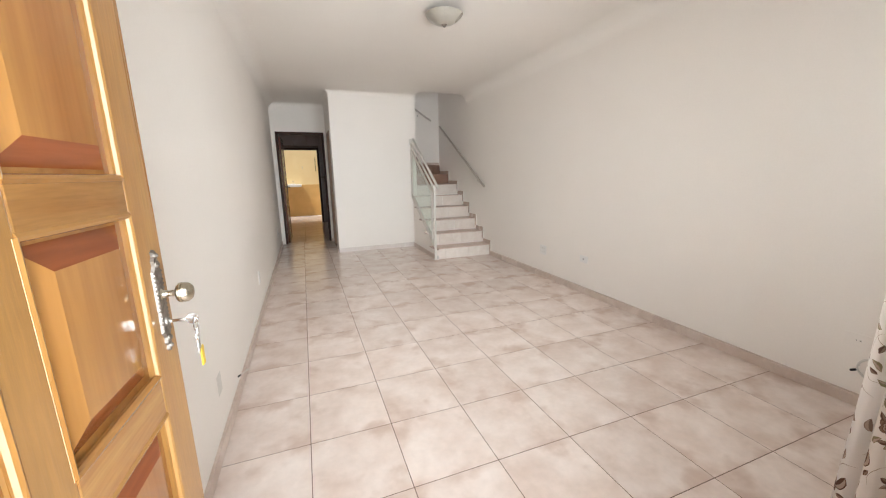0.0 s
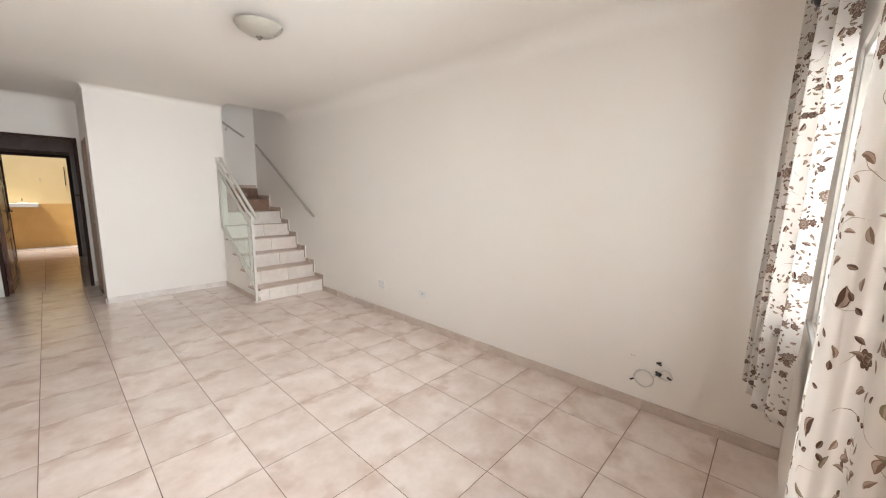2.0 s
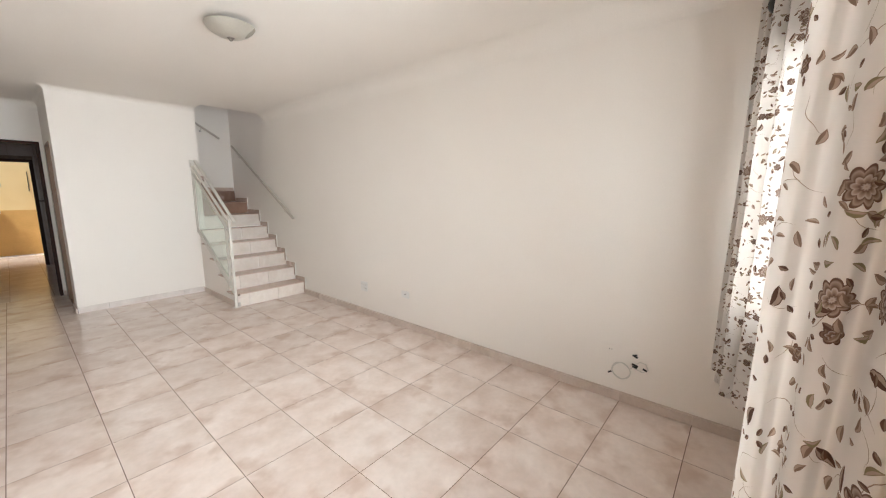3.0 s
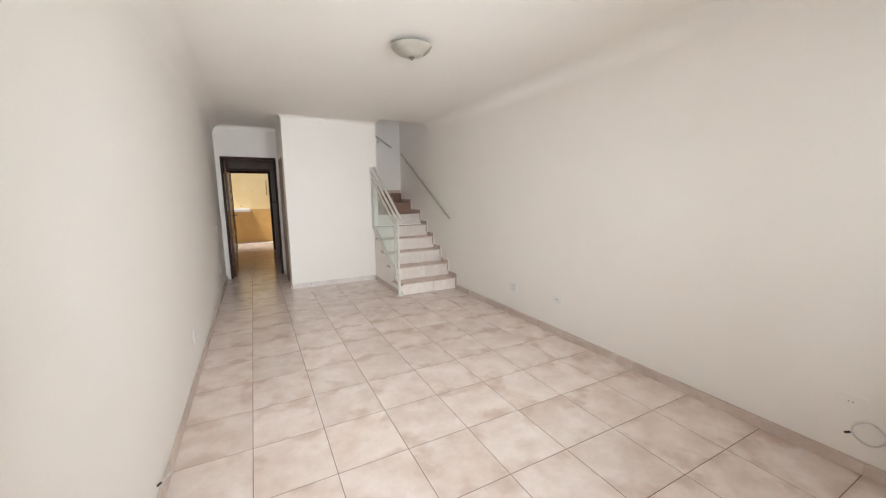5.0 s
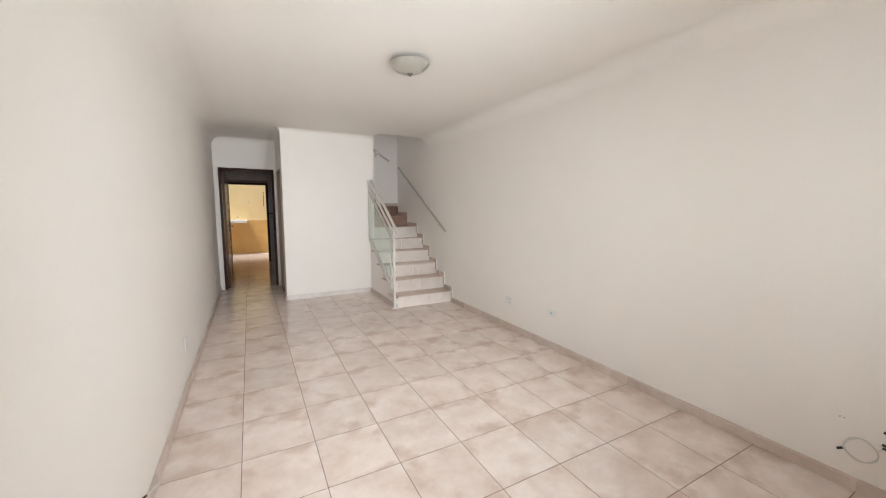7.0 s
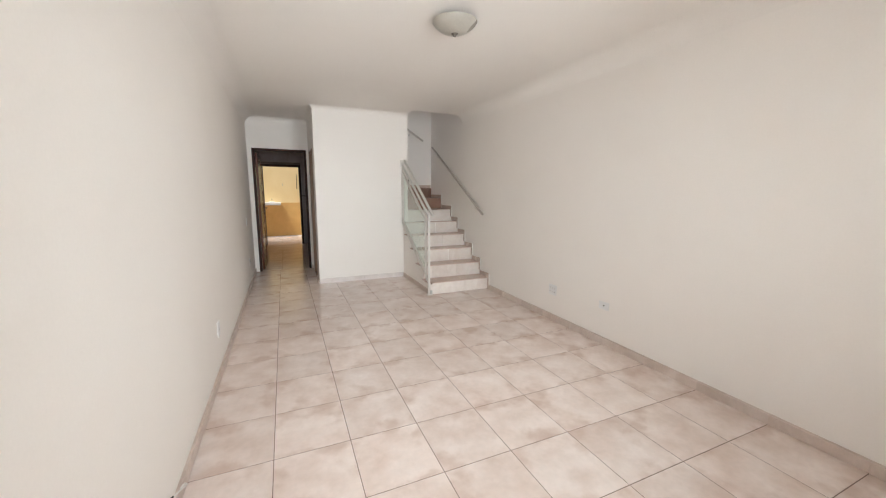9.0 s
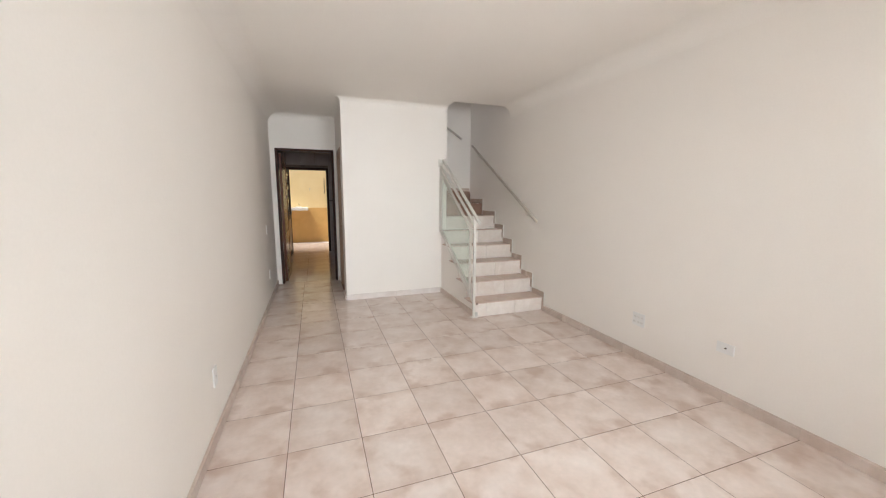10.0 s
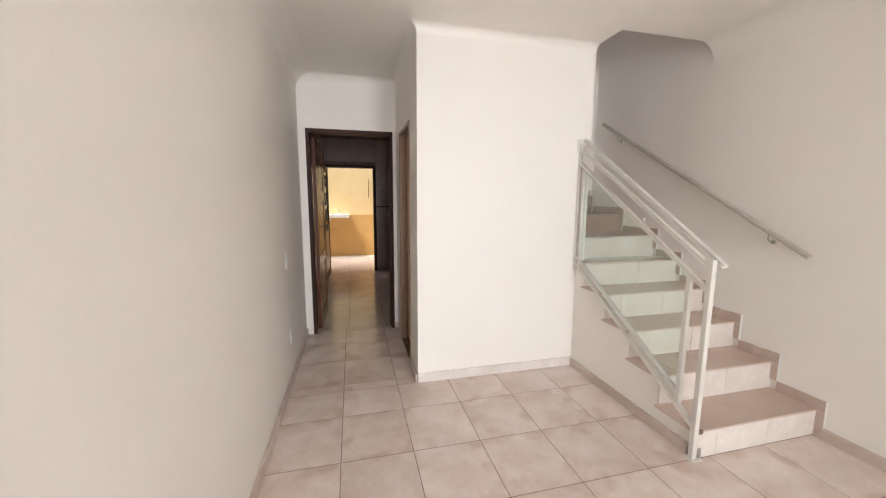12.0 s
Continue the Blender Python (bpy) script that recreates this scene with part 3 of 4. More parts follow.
gv = [gl.verts.new((x, y, z)) for x in (RX - 0.003, RX + 0.003) for y, z in ((ga, on_rail(ga, 0.27, 0.97)), (gb, on_rail(gb, 0.27, 0.97)), (gb, on_rail(gb, 0.97, 1.68)), (ga, on_rail(ga, 0.97, 1.68)))]
for f in ((0, 1, 2, 3), (7, 6, 5, 4), (0, 4, 5, 1), (1, 5, 6, 2), (2, 6, 7, 3), (3, 7, 4, 0)):
    gl.faces.new([gv[i] for i in f])
part("glass_panel", gl, GLASS, rail, "clear faintly green glass panel").visible_shadow = False
part("base_plate", box(RX - 0.03, RX + 0.045, Y0 - 0.03, Y0 + 0.03, 0.0, 0.008, 0.002), STEEL, rail)
part("base_bracket", box(RX + 0.02, RX + 0.05, Y0 - 0.012, Y0 + 0.012, 0.01, 0.06, 0.003), ALU, rail, "dull metal fixing bracket")
for n in range(2, 5):
    y = STEP_Y + GO * n - 0.05
    part("fixing_tab", box(RX, XS + 0.005, y - 0.015, y + 0.015, on_rail(y, 0.185, 0.89), on_rail(y, 0.185, 0.89) + 0.01), STEEL, rail)
for y in (Y0 + 0.02, Y1 - 0.02):
    part("handrail_support", bar((RX, y, on_rail(y, 1.10, 1.82)), (RX + 0.045, y, on_rail(y, 1.122, 1.87)), 0.014, 0.010, 0.002), STEEL, rail)
part("wall_flange", box(RX - 0.03, RX + 0.03, YB - 0.006, YB - 0.001, 1.80, 1.90, 0.002), STEEL, rail)
part("panel_clip", lathe([(0.012, 0), (0.012, 0.012)], 12, pose(RX + 0.003, 5.75, 1.30, 0, 90, 0)), CHROME, rail, "small bright glass clip")

# wall handrails
def wall_rail(label, a, b, wall, brackets):
    ob = thing("wall_handrail", label, "handrail", "handrails on the stair walls")
    part("rail_tube", tube([a, b], 0.0175, 14), RAILM, ob, smooth=True)
    a, b, wall = Vector(a), Vector(b), Vector(wall)
    for t in brackets:
        p = a.lerp(b, t)
        q = p + wall
        arm = part("bracket_arm", tube([p + Vector((0, 0, -0.018)), p + Vector((0, 0, -0.055)), p + wall * 0.5 + Vector((0, 0, -0.07)), q + Vector((0, 0, -0.07))], 0.0045, 8), RAILM, ob, smooth=True)
        part("bracket_plate", lathe([(0.015, -0.003), (0.015, 0.002), (0.008, 0.004)], 16, Matrix.Translation(q + Vector((0, 0, -0.07)) - wall.normalized() * 0.004) @ (-wall).to_track_quat("Z", "Y").to_matrix().to_4x4()), ALU, arm, smooth=True)


wall_rail("long brushed metal handrail on the stair wall", (XR - 0.05, 5.39, 1.083), (XR - 0.05, 7.37, 2.236), (0.05, 0, 0), (0.12, 0.88))
wall_rail("short brushed metal handrail on the upper stair wall", (2.63, YW - 0.06, 2.36), (1.75, YW - 0.06, 2.92), (0, 0.06, 0), (0.3, 0.9))

# ---- skirting ----
def skirting(name, along, at, face, lo, hi, joints, label, tile=None, high=0.064, thick=0.018):
    tile = tile or SKIRT
    c0, c1 = sorted((at, at + face * 0.004))
    span = (c0, c1, lo, hi) if along == "y" else (lo, hi, c0, c1)
    ob = structure(name, box(*span, 0.0, high - 0.003), GROUT, label, "baseboard")
    marks = [lo] + [j for j in joints if lo + 0.02 < j < hi - 0.02] + [hi]
    for a, b in zip(marks, marks[1:]):
        t0, t1 = sorted((at + face * 0.001, at + face * thick))
        if along == "y":
            part("skirting_tile", box(t0, t1, a + 0.0006, b - 0.0006, 0.001, high), tile, ob)
        else:
            part("skirting_tile", box(a + 0.0009, b - 0.0009, t0, t1, 0.001, high, 0.0008, 1), tile, ob)


GX, GY, PX, PY = 0.0, 1.40, 0.40, 0.43
rows_y = [GY + PY * k for k in range(-4, 18)]
cols_x = [GX + PX * k for k in range(-2, 9)]
skirting("baseboard_right", "y", XR, -1, YF, STEP_Y - 0.054, rows_y, "pink-beige ceramic skirting along the wall", thick=0.03)
skirting("baseboard_left", "y", XL, 1, YF, YH, rows_y, "pink-beige ceramic skirting along the wall", thick=0.016)
skirting("baseboard_block", "x", YB, -1, XB, XS, [x + 0.04 for x in cols_x], "pale pink ceramic skirting along the wall", SKIRT3, 0.075, 0.012)
skirting("baseboard_stair", "y", XS, -1, STEP_Y + 0.03, YB - 0.0125, rows_y, "pink-beige ceramic skirting under the stairs")
skirting("baseboard_passage", "y", XB, -1, YB, 6.79, rows_y, "pink-beige ceramic skirting along the passage")
skirting("baseboard_passage_end", "x", YH, -1, 0.53, XB, [], "pink-beige ceramic skirting along the passage")


# ---- doors ----
def casing(name, label, x0, x1, y0, y1, top, width, material, sill=False):
    """A door frame across the y direction: two jambs and a head."""
    ob = tagged(new(name), label, "door frame", kind="structure")
    part("jamb", box(x0, x0 + width, y0, y1, 0, top, 0.003), material, ob)
    part("jamb", box(x1 - width, x1, y0, y1, 0, top, 0.003), material, ob)
    part("head", box(x0 + width, x1 - width, y0, y1, top - width, top, 0.003), material, ob)
    return ob


casing("door_frame_kitchen", "dark stained wooden frame of the kitchen doorway", -0.329, 0.524, YH - 0.012, YH + 0.13, 2.108, 0.034, DARKWOOD)
casing("door_frame_yard", "dark stained wooden frame of the yard doorway", -0.399, 0.559, KY - 0.02, KY + 0.14, 2.058, 0.05, DARKWOOD)
ef = casing("door_frame_entrance", "white painted entrance frame with dark wooden edging", -0.329, 0.639, 0.155, YF + 0.004, 2.098, 0.035, PAINT)
for a in ((0.641, 0.657, 0, 2.12), (-0.350, -0.312, 0, 2.12), (-0.312, 0.641, 2.102, 2.12)):
    part("edging", box(a[0], a[1], YF + 0.001, YF + 0.010, a[2], a[3], 0.003), DARKWOOD, ef, "dark brown wooden edging")


def lever(ob, y, z, face, x):
    part("lock_plate", box(min(x, x + face * 0.006), max(x, x + face * 0.006), y - 0.02, y + 0.02, z - 0.1, z + 0.1, 0.002), BLACK, ob, "dark metal lock plate")
    part("handle", tube([(x, y, z + 0.03), (x + face * 0.045, y, z + 0.03), (x + face * 0.05, y - 0.01, z + 0.03), (x + face * 0.05, y - 0.11, z + 0.025)], 0.008, 10), BLACK, ob, "dark metal lever handle", True)


def plain_leaf(name, label, hinge, angle, width, top, material, panels):
    ob = thing(name, label, "door", m=pose(hinge[0], hinge[1], 0, 0, 0, angle))
    st = 0.09
    part("stile", box(-0.018, 0.018, 0.0, st, 0.008, top, 0.003), material, ob)
    part("stile", box(-0.018, 0.018, width - st, width, 0.008, top, 0.003), material, ob)
    zs = [0.008] + panels + [top]
    for i, z in enumerate(zs):
        a, b = (z, z + 0.12) if i == 0 else ((z - 0.11, z) if i == len(zs) - 1 else (z - 0.05, z + 0.05))
        part("rail", box(-0.018, 0.018, st, width - st, a, b, 0.003), material, ob)
    for i in range(len(zs) - 1):
        a = zs[i] + (0.12 if i == 0 else 0.05)
        b = zs[i + 1] - (0.11 if i == len(zs) - 2 else 0.05)
        part("panel", box(-0.008, 0.008, st + 0.001, width - st - 0.001, a + 0.001, b - 0.001), material, ob)
        part("raised_field", box(-0.014, 0.014, st + 0.05, width - st - 0.05, a + 0.05, b - 0.05, 0.006, 1), material, ob)
    return ob


kd = plain_leaf("kitchen_door", "open glossy mahogany panelled door in the kitchen doorway", (-0.272, YH + 0.132), -1.5, 0.74, 2.04, REDWOOD, [0.75, 1.45])
lever(kd, 0.68, 1.05, 1, 0.018)
sd = thing("side_door", "closed tan wooden door in the side doorway", "door")
part("leaf", box(XB + 0.06, XB + 0.095, 6.835, 7.385, 0.01, 2.01, 0.003), TANWOOD, sd)
part("knob", lathe([(0.012, 0), (0.012, 0.03), (0.026, 0.04), (0.028, 0.055), (0.015, 0.068)], 16, pose(XB + 0.06, 6.90, 1.0, 0, -90, 0)), CHROME, sd, smooth=True)
sf = tagged(new("door_frame_side"), "tan wooden frame of the side doorway", "door frame", kind="structure")
part("jamb", box(XB - 0.008, XB + 0.125, 6.801, 6.83, 0, 2.049, 0.003), TANWOOD, sf)
part("jamb", box(XB - 0.008, XB + 0.125, 7.39, 7.419, 0, 2.049, 0.003), TANWOOD, sf)
part("head", box(XB - 0.008, XB + 0.125, 6.83, 7.39, 2.02, 2.049, 0.003), TANWOOD, sf)

# yard door: a wooden leaf with a tall pane behind a wrought scroll
yd = thing("yard_door", "open brown yard door with a pane behind scrolled ironwork", "door", m=pose(-0.345, KY - 0.02, 0, 0, 0, 178))
for a, b, c, d in ((0, 0.07, 0.01, 2.0), (0.68, 0.75, 0.01, 2.0), (0.07, 0.68, 0.01, 0.12), (0.07, 0.68, 1.9, 2.0), (0.07, 0.68, 0.85, 0.95)):
    part("frame_bar", box(-0.02, 0.02, a, b, c, d, 0.003), DARKWOOD, yd)
part("lower_panel", box(-0.01, 0.01, 0.071, 0.679, 0.121, 0.849), TANWOOD, yd)
part("pane", box(-0.003, 0.003, 0.071, 0.679, 0.951, 1.899), PANE, yd).visible_shadow = False
for k in range(3):
    zc, yc = 1.12 + 0.3 * k, 0.375
    pts = []
    for i in range(28):
        t = i / 27 * 3.4 * math.pi - 1.7 * math.pi
        r = 0.02 + 0.028 * abs(t) / 2
        s = 1 if t > 0 else -1
        pts.append((-0.014, yc + s * 0.06 + r * math.cos(t), zc + s * 0.07 + r * math.sin(t)))
    part("iron_scroll", tube(pts, 0.006, 6), BLACK, yd, "black wrought-iron scroll")
lever(yd, 0.71, 1.02, -1, -0.02)

# ---- entrance door ----
LEAF_W, LEAF_T = 0.795, 0.036
ed = thing("entrance_door", "open varnished pine entrance door with raised panels and an ornate lock", "door", m=pose(-0.262, YF - 0.03, 0, 0, 0, -2.5))
ST, CT = 0.075, 0.07
COLS = ((ST, 0.37), (0.44, 0.695))
ROWS_Z = ((0.15, 0.45), (0.53, 0.83), (0.912, 1.222), (1.285, 1.90))
hx = LEAF_T / 2
for a, b in ((0, ST), (0.695, LEAF_W), (0.37, 0.44)):
    part("stile", box(-hx, hx, a, b, 0.01, 2.07, 0.003), PINE, ed)
levels = [0.01] + [z for r in ROWS_Z for z in r] + [2.07]
for a, b in zip(levels[::2], levels[1::2]):
    for y0, y1 in COLS:
        part("rail", box(-hx, hx, y0, y1, a, b, 0.003), PINE_H, ed)


def raised_panel(y0, y1, z0, z1):
    """A field that slopes up from a groove on both faces, framed by a rounded moulding."""
    bm = bmesh.new()
    for s in (-1, 1):
        rects = [(0.0, 0.001), (0.014, 0.001), (0.05, 0.0165), (0.054, 0.0165)]
        loops = []
        for inset, d in rects:
            loops.append([bm.verts.new((s * d, y, z)) for y, z in ((y0 + inset, z0 + inset), (y1 - inset, z0 + inset), (y1 - inset, z1 - inset), (y0 + inset, z1 - inset))])
        for la, lb in zip(loops, loops[1:]):
            for k in range(4):
                bm.faces.new((la[k], la[(k + 1) % 4], lb[(k + 1) % 4], lb[k]))
        bm.faces.new(loops[-1])
    return bm


for y0, y1 in COLS:
    for z0, z1 in ROWS_Z:
        p = part("panel", raised_panel(y0, y1, z0, z1), PINE_P, ed, "raised panel in redder varnished pine")
        p.data.materials.append(PINE_END)
        for f in p.data.polygons:
            f.material_index = 1 if abs(f.normal.z) > 0.15 else 0
        for s in (-1, 1):
            x = s * (hx - 0.004)
            for wood_kind, runs in ((PINE_H, (((y0, z0), (y1, z0)), ((y1, z1), (y0, z1)))), (PINE, (((y1, z0), (y1, z1)), ((y0, z1), (y0, z0))))):
                strips = bmesh.new()
                for a, b in runs:
                    tube([(x, *a), (x, *b)], 0.0068, 8, bm=strips)
                part("moulding", strips, wood_kind, p, smooth=True)

# ornate lock plate, knob and keys
KY_, KZ = 0.748, 1.045
lock = bmesh.new()
half = [(0.0, -0.105), (0.006, -0.100), (0.004, -0.092), (0.011, -0.084), (0.008, -0.074), (0.0165, -0.062), (0.0165, 0.062), (0.008, 0.074), (0.011, 0.084), (0.004, 0.092), (0.006, 0.100), (0.0, 0.105)]
outline = half + [(-a, b) for a, b in half[-2:0:-1]]
lo = [lock.verts.new((hx, KY_ + a, KZ + b)) for a, b in outline]
hi = [lock.verts.new((hx + 0.006, KY_ + a * 0.9, KZ + b * 0.99)) for a, b in outline]
lock.faces.new(hi)
for i in range(len(lo)):
    lock.faces.new((lo[i], lo[(i + 1) % len(lo)], hi[(i + 1) % len(hi)], hi[i]))
plate = part("lock_plate", lock, ANTIQUE, ed, "ornate antique metal lock plate")
for s in (-1, 1):
    for k in range(15):
        z = KZ - 0.06 + 0.12 * k / 14
        part("bead", lathe([(0.001, -0.003), (0.003, 0), (0.001, 0.003)], 6, Matrix.Translation((hx + 0.005, KY_ + s * 0.0145, z))), ANTIQUE, plate)
    for r0, dz in ((0.008, 0.076), (0.006, 0.093)):
        part("boss", lathe([(r0, 0), (r0 * 0.9, 0.004), (r0 * 0.4, 0.007)], 12, pose(hx + 0.004, KY_, KZ + s * dz, 0, 90, 0)), ANTIQUE, plate, smooth=True)
part("knob", lathe([(0.011, 0), (0.008, 0.003), (0.006, 0.012), (0.007, 0.024), (0.016, 0.027), (0.020, 0.031), (0.020, 0.034), (0.018, 0.0355), (0.020, 0.038), (0.0185, 0.046), (0.013, 0.052), (0.005, 0.054)], 24, pose(hx + 0.006, KY_, KZ + 0.015, 0, 90, 0)), BRASSY, ed, "round aged brass door knob", True)
part("keyhole_rose", lathe([(0.010, 0), (0.009, 0.005), (0.004, 0.006)], 14, pose(hx + 0.005, KY_, KZ - 0.042, 0, 90, 0)), ANTIQUE, ed, smooth=True)
kb = bmesh.new()
box(hx + 0.008, hx + 0.042, KY_ - 0.0012, KY_ + 0.0012, KZ - 0.045, KZ - 0.039, bm=kb)
lathe([(0.011, -0.0012), (0.011, 0.0012)], 16, pose(hx + 0.05, KY_, KZ - 0.042, 90, 0, 0), kb)
part("key", kb, CHROME, ed, "bright key in the lock")
ring_pts = [(hx + 0.055, KY_ + 0.013 * math.cos(t), KZ - 0.055 + 0.013 * math.sin(t)) for t in (2 * math.pi * k / 20 for k in range(20))]
kr = part("key_ring", tube(ring_pts, 0.0012, 6, True), CHROME, ed, smooth=True)
for dy, dz in ((0.004, -0.072), (-0.005, -0.078)):
    kk = bmesh.new()
    lathe([(0.010, -0.001), (0.010, 0.001)], 14, pose(hx + 0.055, KY_ + dy, KZ + dz, 0, 90, 8), kk)
    box(hx + 0.054, hx + 0.056, KY_ + dy - 0.003, KY_ + dy + 0.003, KZ + dz - 0.038, KZ + dz - 0.008, bm=kk)
    part("spare_key", kk, CHROME, kr, "bright spare key")
part("key_tag", box(hx + 0.053, hx + 0.0565, KY_ + 0.003, KY_ + 0.019, KZ - 0.15, KZ - 0.108, 0.0015), YELLOWTAG, kr, "yellow plastic key tag")
for z in (0.25, 1.05, 1.85):
    part("hinge", lathe([(0.007, -0.04), (0.007, 0.04)], 10, Matrix.Translation((hx + 0.002, -0.004, z))), ANTIQUE, ed)

# ---- front window and curtains ----
win = tagged(new("window_1"), "white framed front window behind the curtains", "window", kind="structure")
for a in ((0.801, 0.85, 0.19, 0.26, 0.931, 2.019), (2.28, 2.329, 0.19, 0.26, 0.931, 2.019), (0.85, 2.28, 0.19, 0.26, 0.931, 0.975), (0.85, 2.28, 0.19, 0.26, 1.975, 2.019), (1.54, 1.59, 0.195, 0.255, 0.975, 1.975)):
    part("frame_bar", box(*a, 0.003), STEEL, win)
for a, b in ((0.85, 1.54), (1.59, 2.28)):
    part("pane", box(a, b, 0.222, 0.228, 0.975, 1.975), PANE, win).visible_shadow = False
part("window_sill", box(0.76, 2.38, 0.20, 0.285, 0.905, 0.929, 0.004), MARBLE, win, "pale stone sill")


def curtain(label, outline, top, bottom, lean=0.0):
    """Cloth that hangs in folds along a plan line; the print keeps its size on the cloth."""
    n, cols = 260, []
    pts = [Vector((*p, 0)) for p in outline]
    lens = [0.0]
    for a, b in zip(pts, pts[1:]):
        lens.append(lens[-1] + (b - a).length)

    def at(s):
        for i in range(len(pts) - 1):
            if s <= lens[i + 1] or i == len(pts) - 2:
                u = (s - lens[i]) / (lens[i + 1] - lens[i])
                u = min(max(u, 0), 1)
                p = [pts[max(i - 1, 0)], pts[i], pts[i + 1], pts[min(i + 2, len(pts) - 1)]]
                return 0.5 * ((2 * p[1]) + (p[2] - p[0]) * u + (2 * p[0] - 5 * p[1] + 4 * p[2] - p[3]) * u * u + (3 * p[1] - p[0] - 3 * p[2] + p[3]) * u ** 3)
    bm = bmesh.new()
    uvl = bm.loops.layers.uv.new("UVMap")
    rows = 44
    grid, arc, coords = [], 0.0, {}
    for i in range(n + 1):
        p = at(lens[-1] * i / n)
        if i:
            arc += (p - cols[-1]).length
        cols.append(p)
        line = []
        for j in range(rows + 1):
            t = j / rows
            z = top + (bottom - top) * t
            w = noise.noise(Vector((arc * 5, t * 1.7, len(label)))) * 0.012 * (0.25 + t)
            w2 = noise.noise(Vector((arc * 9, t * 3.1, 7 + len(label)))) * 0.006
            hem = 0.008 * noise.noise(Vector((arc * 12, 3, 1))) if j == rows else 0
            v = bm.verts.new((p.x + w, p.y + w2 - lean * (1 - t) ** 1.3, z + hem))
            coords[v] = (arc, z)
            line.append(v)
        grid.append(line)
    for i in range(n):
        for j in range(rows):
            f = bm.faces.new((grid[i][j], grid[i + 1][j], grid[i + 1][j + 1], grid[i][j + 1]))
            f.smooth = True
            for lp in f.loops:
                lp[uvl].uv = coords[lp.vert]
    me = bpy.data.meshes.new("curtain")
    bm.to_mesh(me)
    bm.free()
    me.materials.append(CLOTH)
    ob = tagged(new("curtain", me), label, "curtain", "curtains at the front window")
    so = ob.modifiers.new("thickness", "SOLIDIFY")
    so.thickness = 0.0015
    return ob


def folds(x0, x1, y0, depth, count, flare=0.0):
    pts = []
    for k in range(count * 2 + 1):
        t = k / (count * 2)
        pts.append((x0 + (x1 - x0) * t, y0 + (depth if k % 2 else 0.0) * (1 - 0.25 * math.sin(k * 1.7)) + flare * t))
    return pts


curtain("cream cotton curtain printed with brown flowers, drawn to the entrance side", [(0.672, 0.278), (0.668, 0.290), (0.690, 0.303), (0.728, 0.304), (0.742, 0.312), (0.730, 0.328), (0.740, 0.342), (0.782, 0.345), (0.796, 0.354), (0.786, 0.370), (0.806, 0.383), (0.845, 0.384), (0.872, 0.366), (0.89, 0.335), (0.92, 0.375), (0.95, 0.335), (0.98, 0.37), (1.01, 0.33), (1.04, 0.365)], 2.27, 0.58, 0.03)
curtain("cream cotton curtain printed with brown flowers, drawn to the far side", folds(2.04, 2.44, 0.315, 0.07, 6, 0.085), 2.29, 0.56, 0.02)
rod = thing("curtain_rod", "dark metal curtain rod with ball ends", "curtain rod")
part("rod", tube([(0.66, 0.335, 2.205), (2.60, 0.395, 2.205)], 0.011, 12), BLACK, rod, smooth=True)
for x, y in ((0.645, 0.335), (2.235, 0.392)):
    part("finial", lathe([(0.004, -0.036), (0.022, -0.029), (0.034, -0.010), (0.034, 0.010), (0.022, 0.029), (0.004, 0.036)], 20, pose(x, y, 2.205, 0, 90, 0)), BLACK, rod, smooth=True)
for x in (0.76, 2.50):
    part("bracket", tube([(x, YF, 2.195), (x, 0.36, 2.195)], 0.007, 8), BLACK, rod)

# ---- ceiling lamp ----
LX, LY = 1.287, 3.24
cl = thing("ceiling_lamp", "shallow frosted glass dish lamp on the ceiling", "ceiling lamp")
part("canopy", lathe([(0.05, H - 0.018), (0.055, H - 0.001)], 24, Matrix.Translation((LX, LY, 0))), PLASTIC, cl, smooth=True)
part("stem", lathe([(0.009, 2.51), (0.009, H - 0.016)], 12, Matrix.Translation((LX, LY, 0))), CHROME, cl, smooth=True)
dish = [(0.010, 2.500), (0.05, 2.503), (0.08, 2.513), (0.114, 2.530), (0.140, 2.550), (0.154, 2.570), (0.156, 2.575), (0.152, 2.575), (0.136, 2.555), (0.110, 2.536), (0.078, 2.519), (0.05, 2.509), (0.010, 2.506)]
part("glass_dish", lathe(dish, 48, Matrix.Translation((LX, LY, 0))), FROST, cl, "frosted glass dish", True)
part("finial", lathe([(0.004, 2.480), (0.010, 2.484), (0.012, 2.492), (0.022, 2.498), (0.024, 2.501)], 16, Matrix.Translation((LX, LY, 0))), ANTIQUE, cl, "dull metal finial", True)


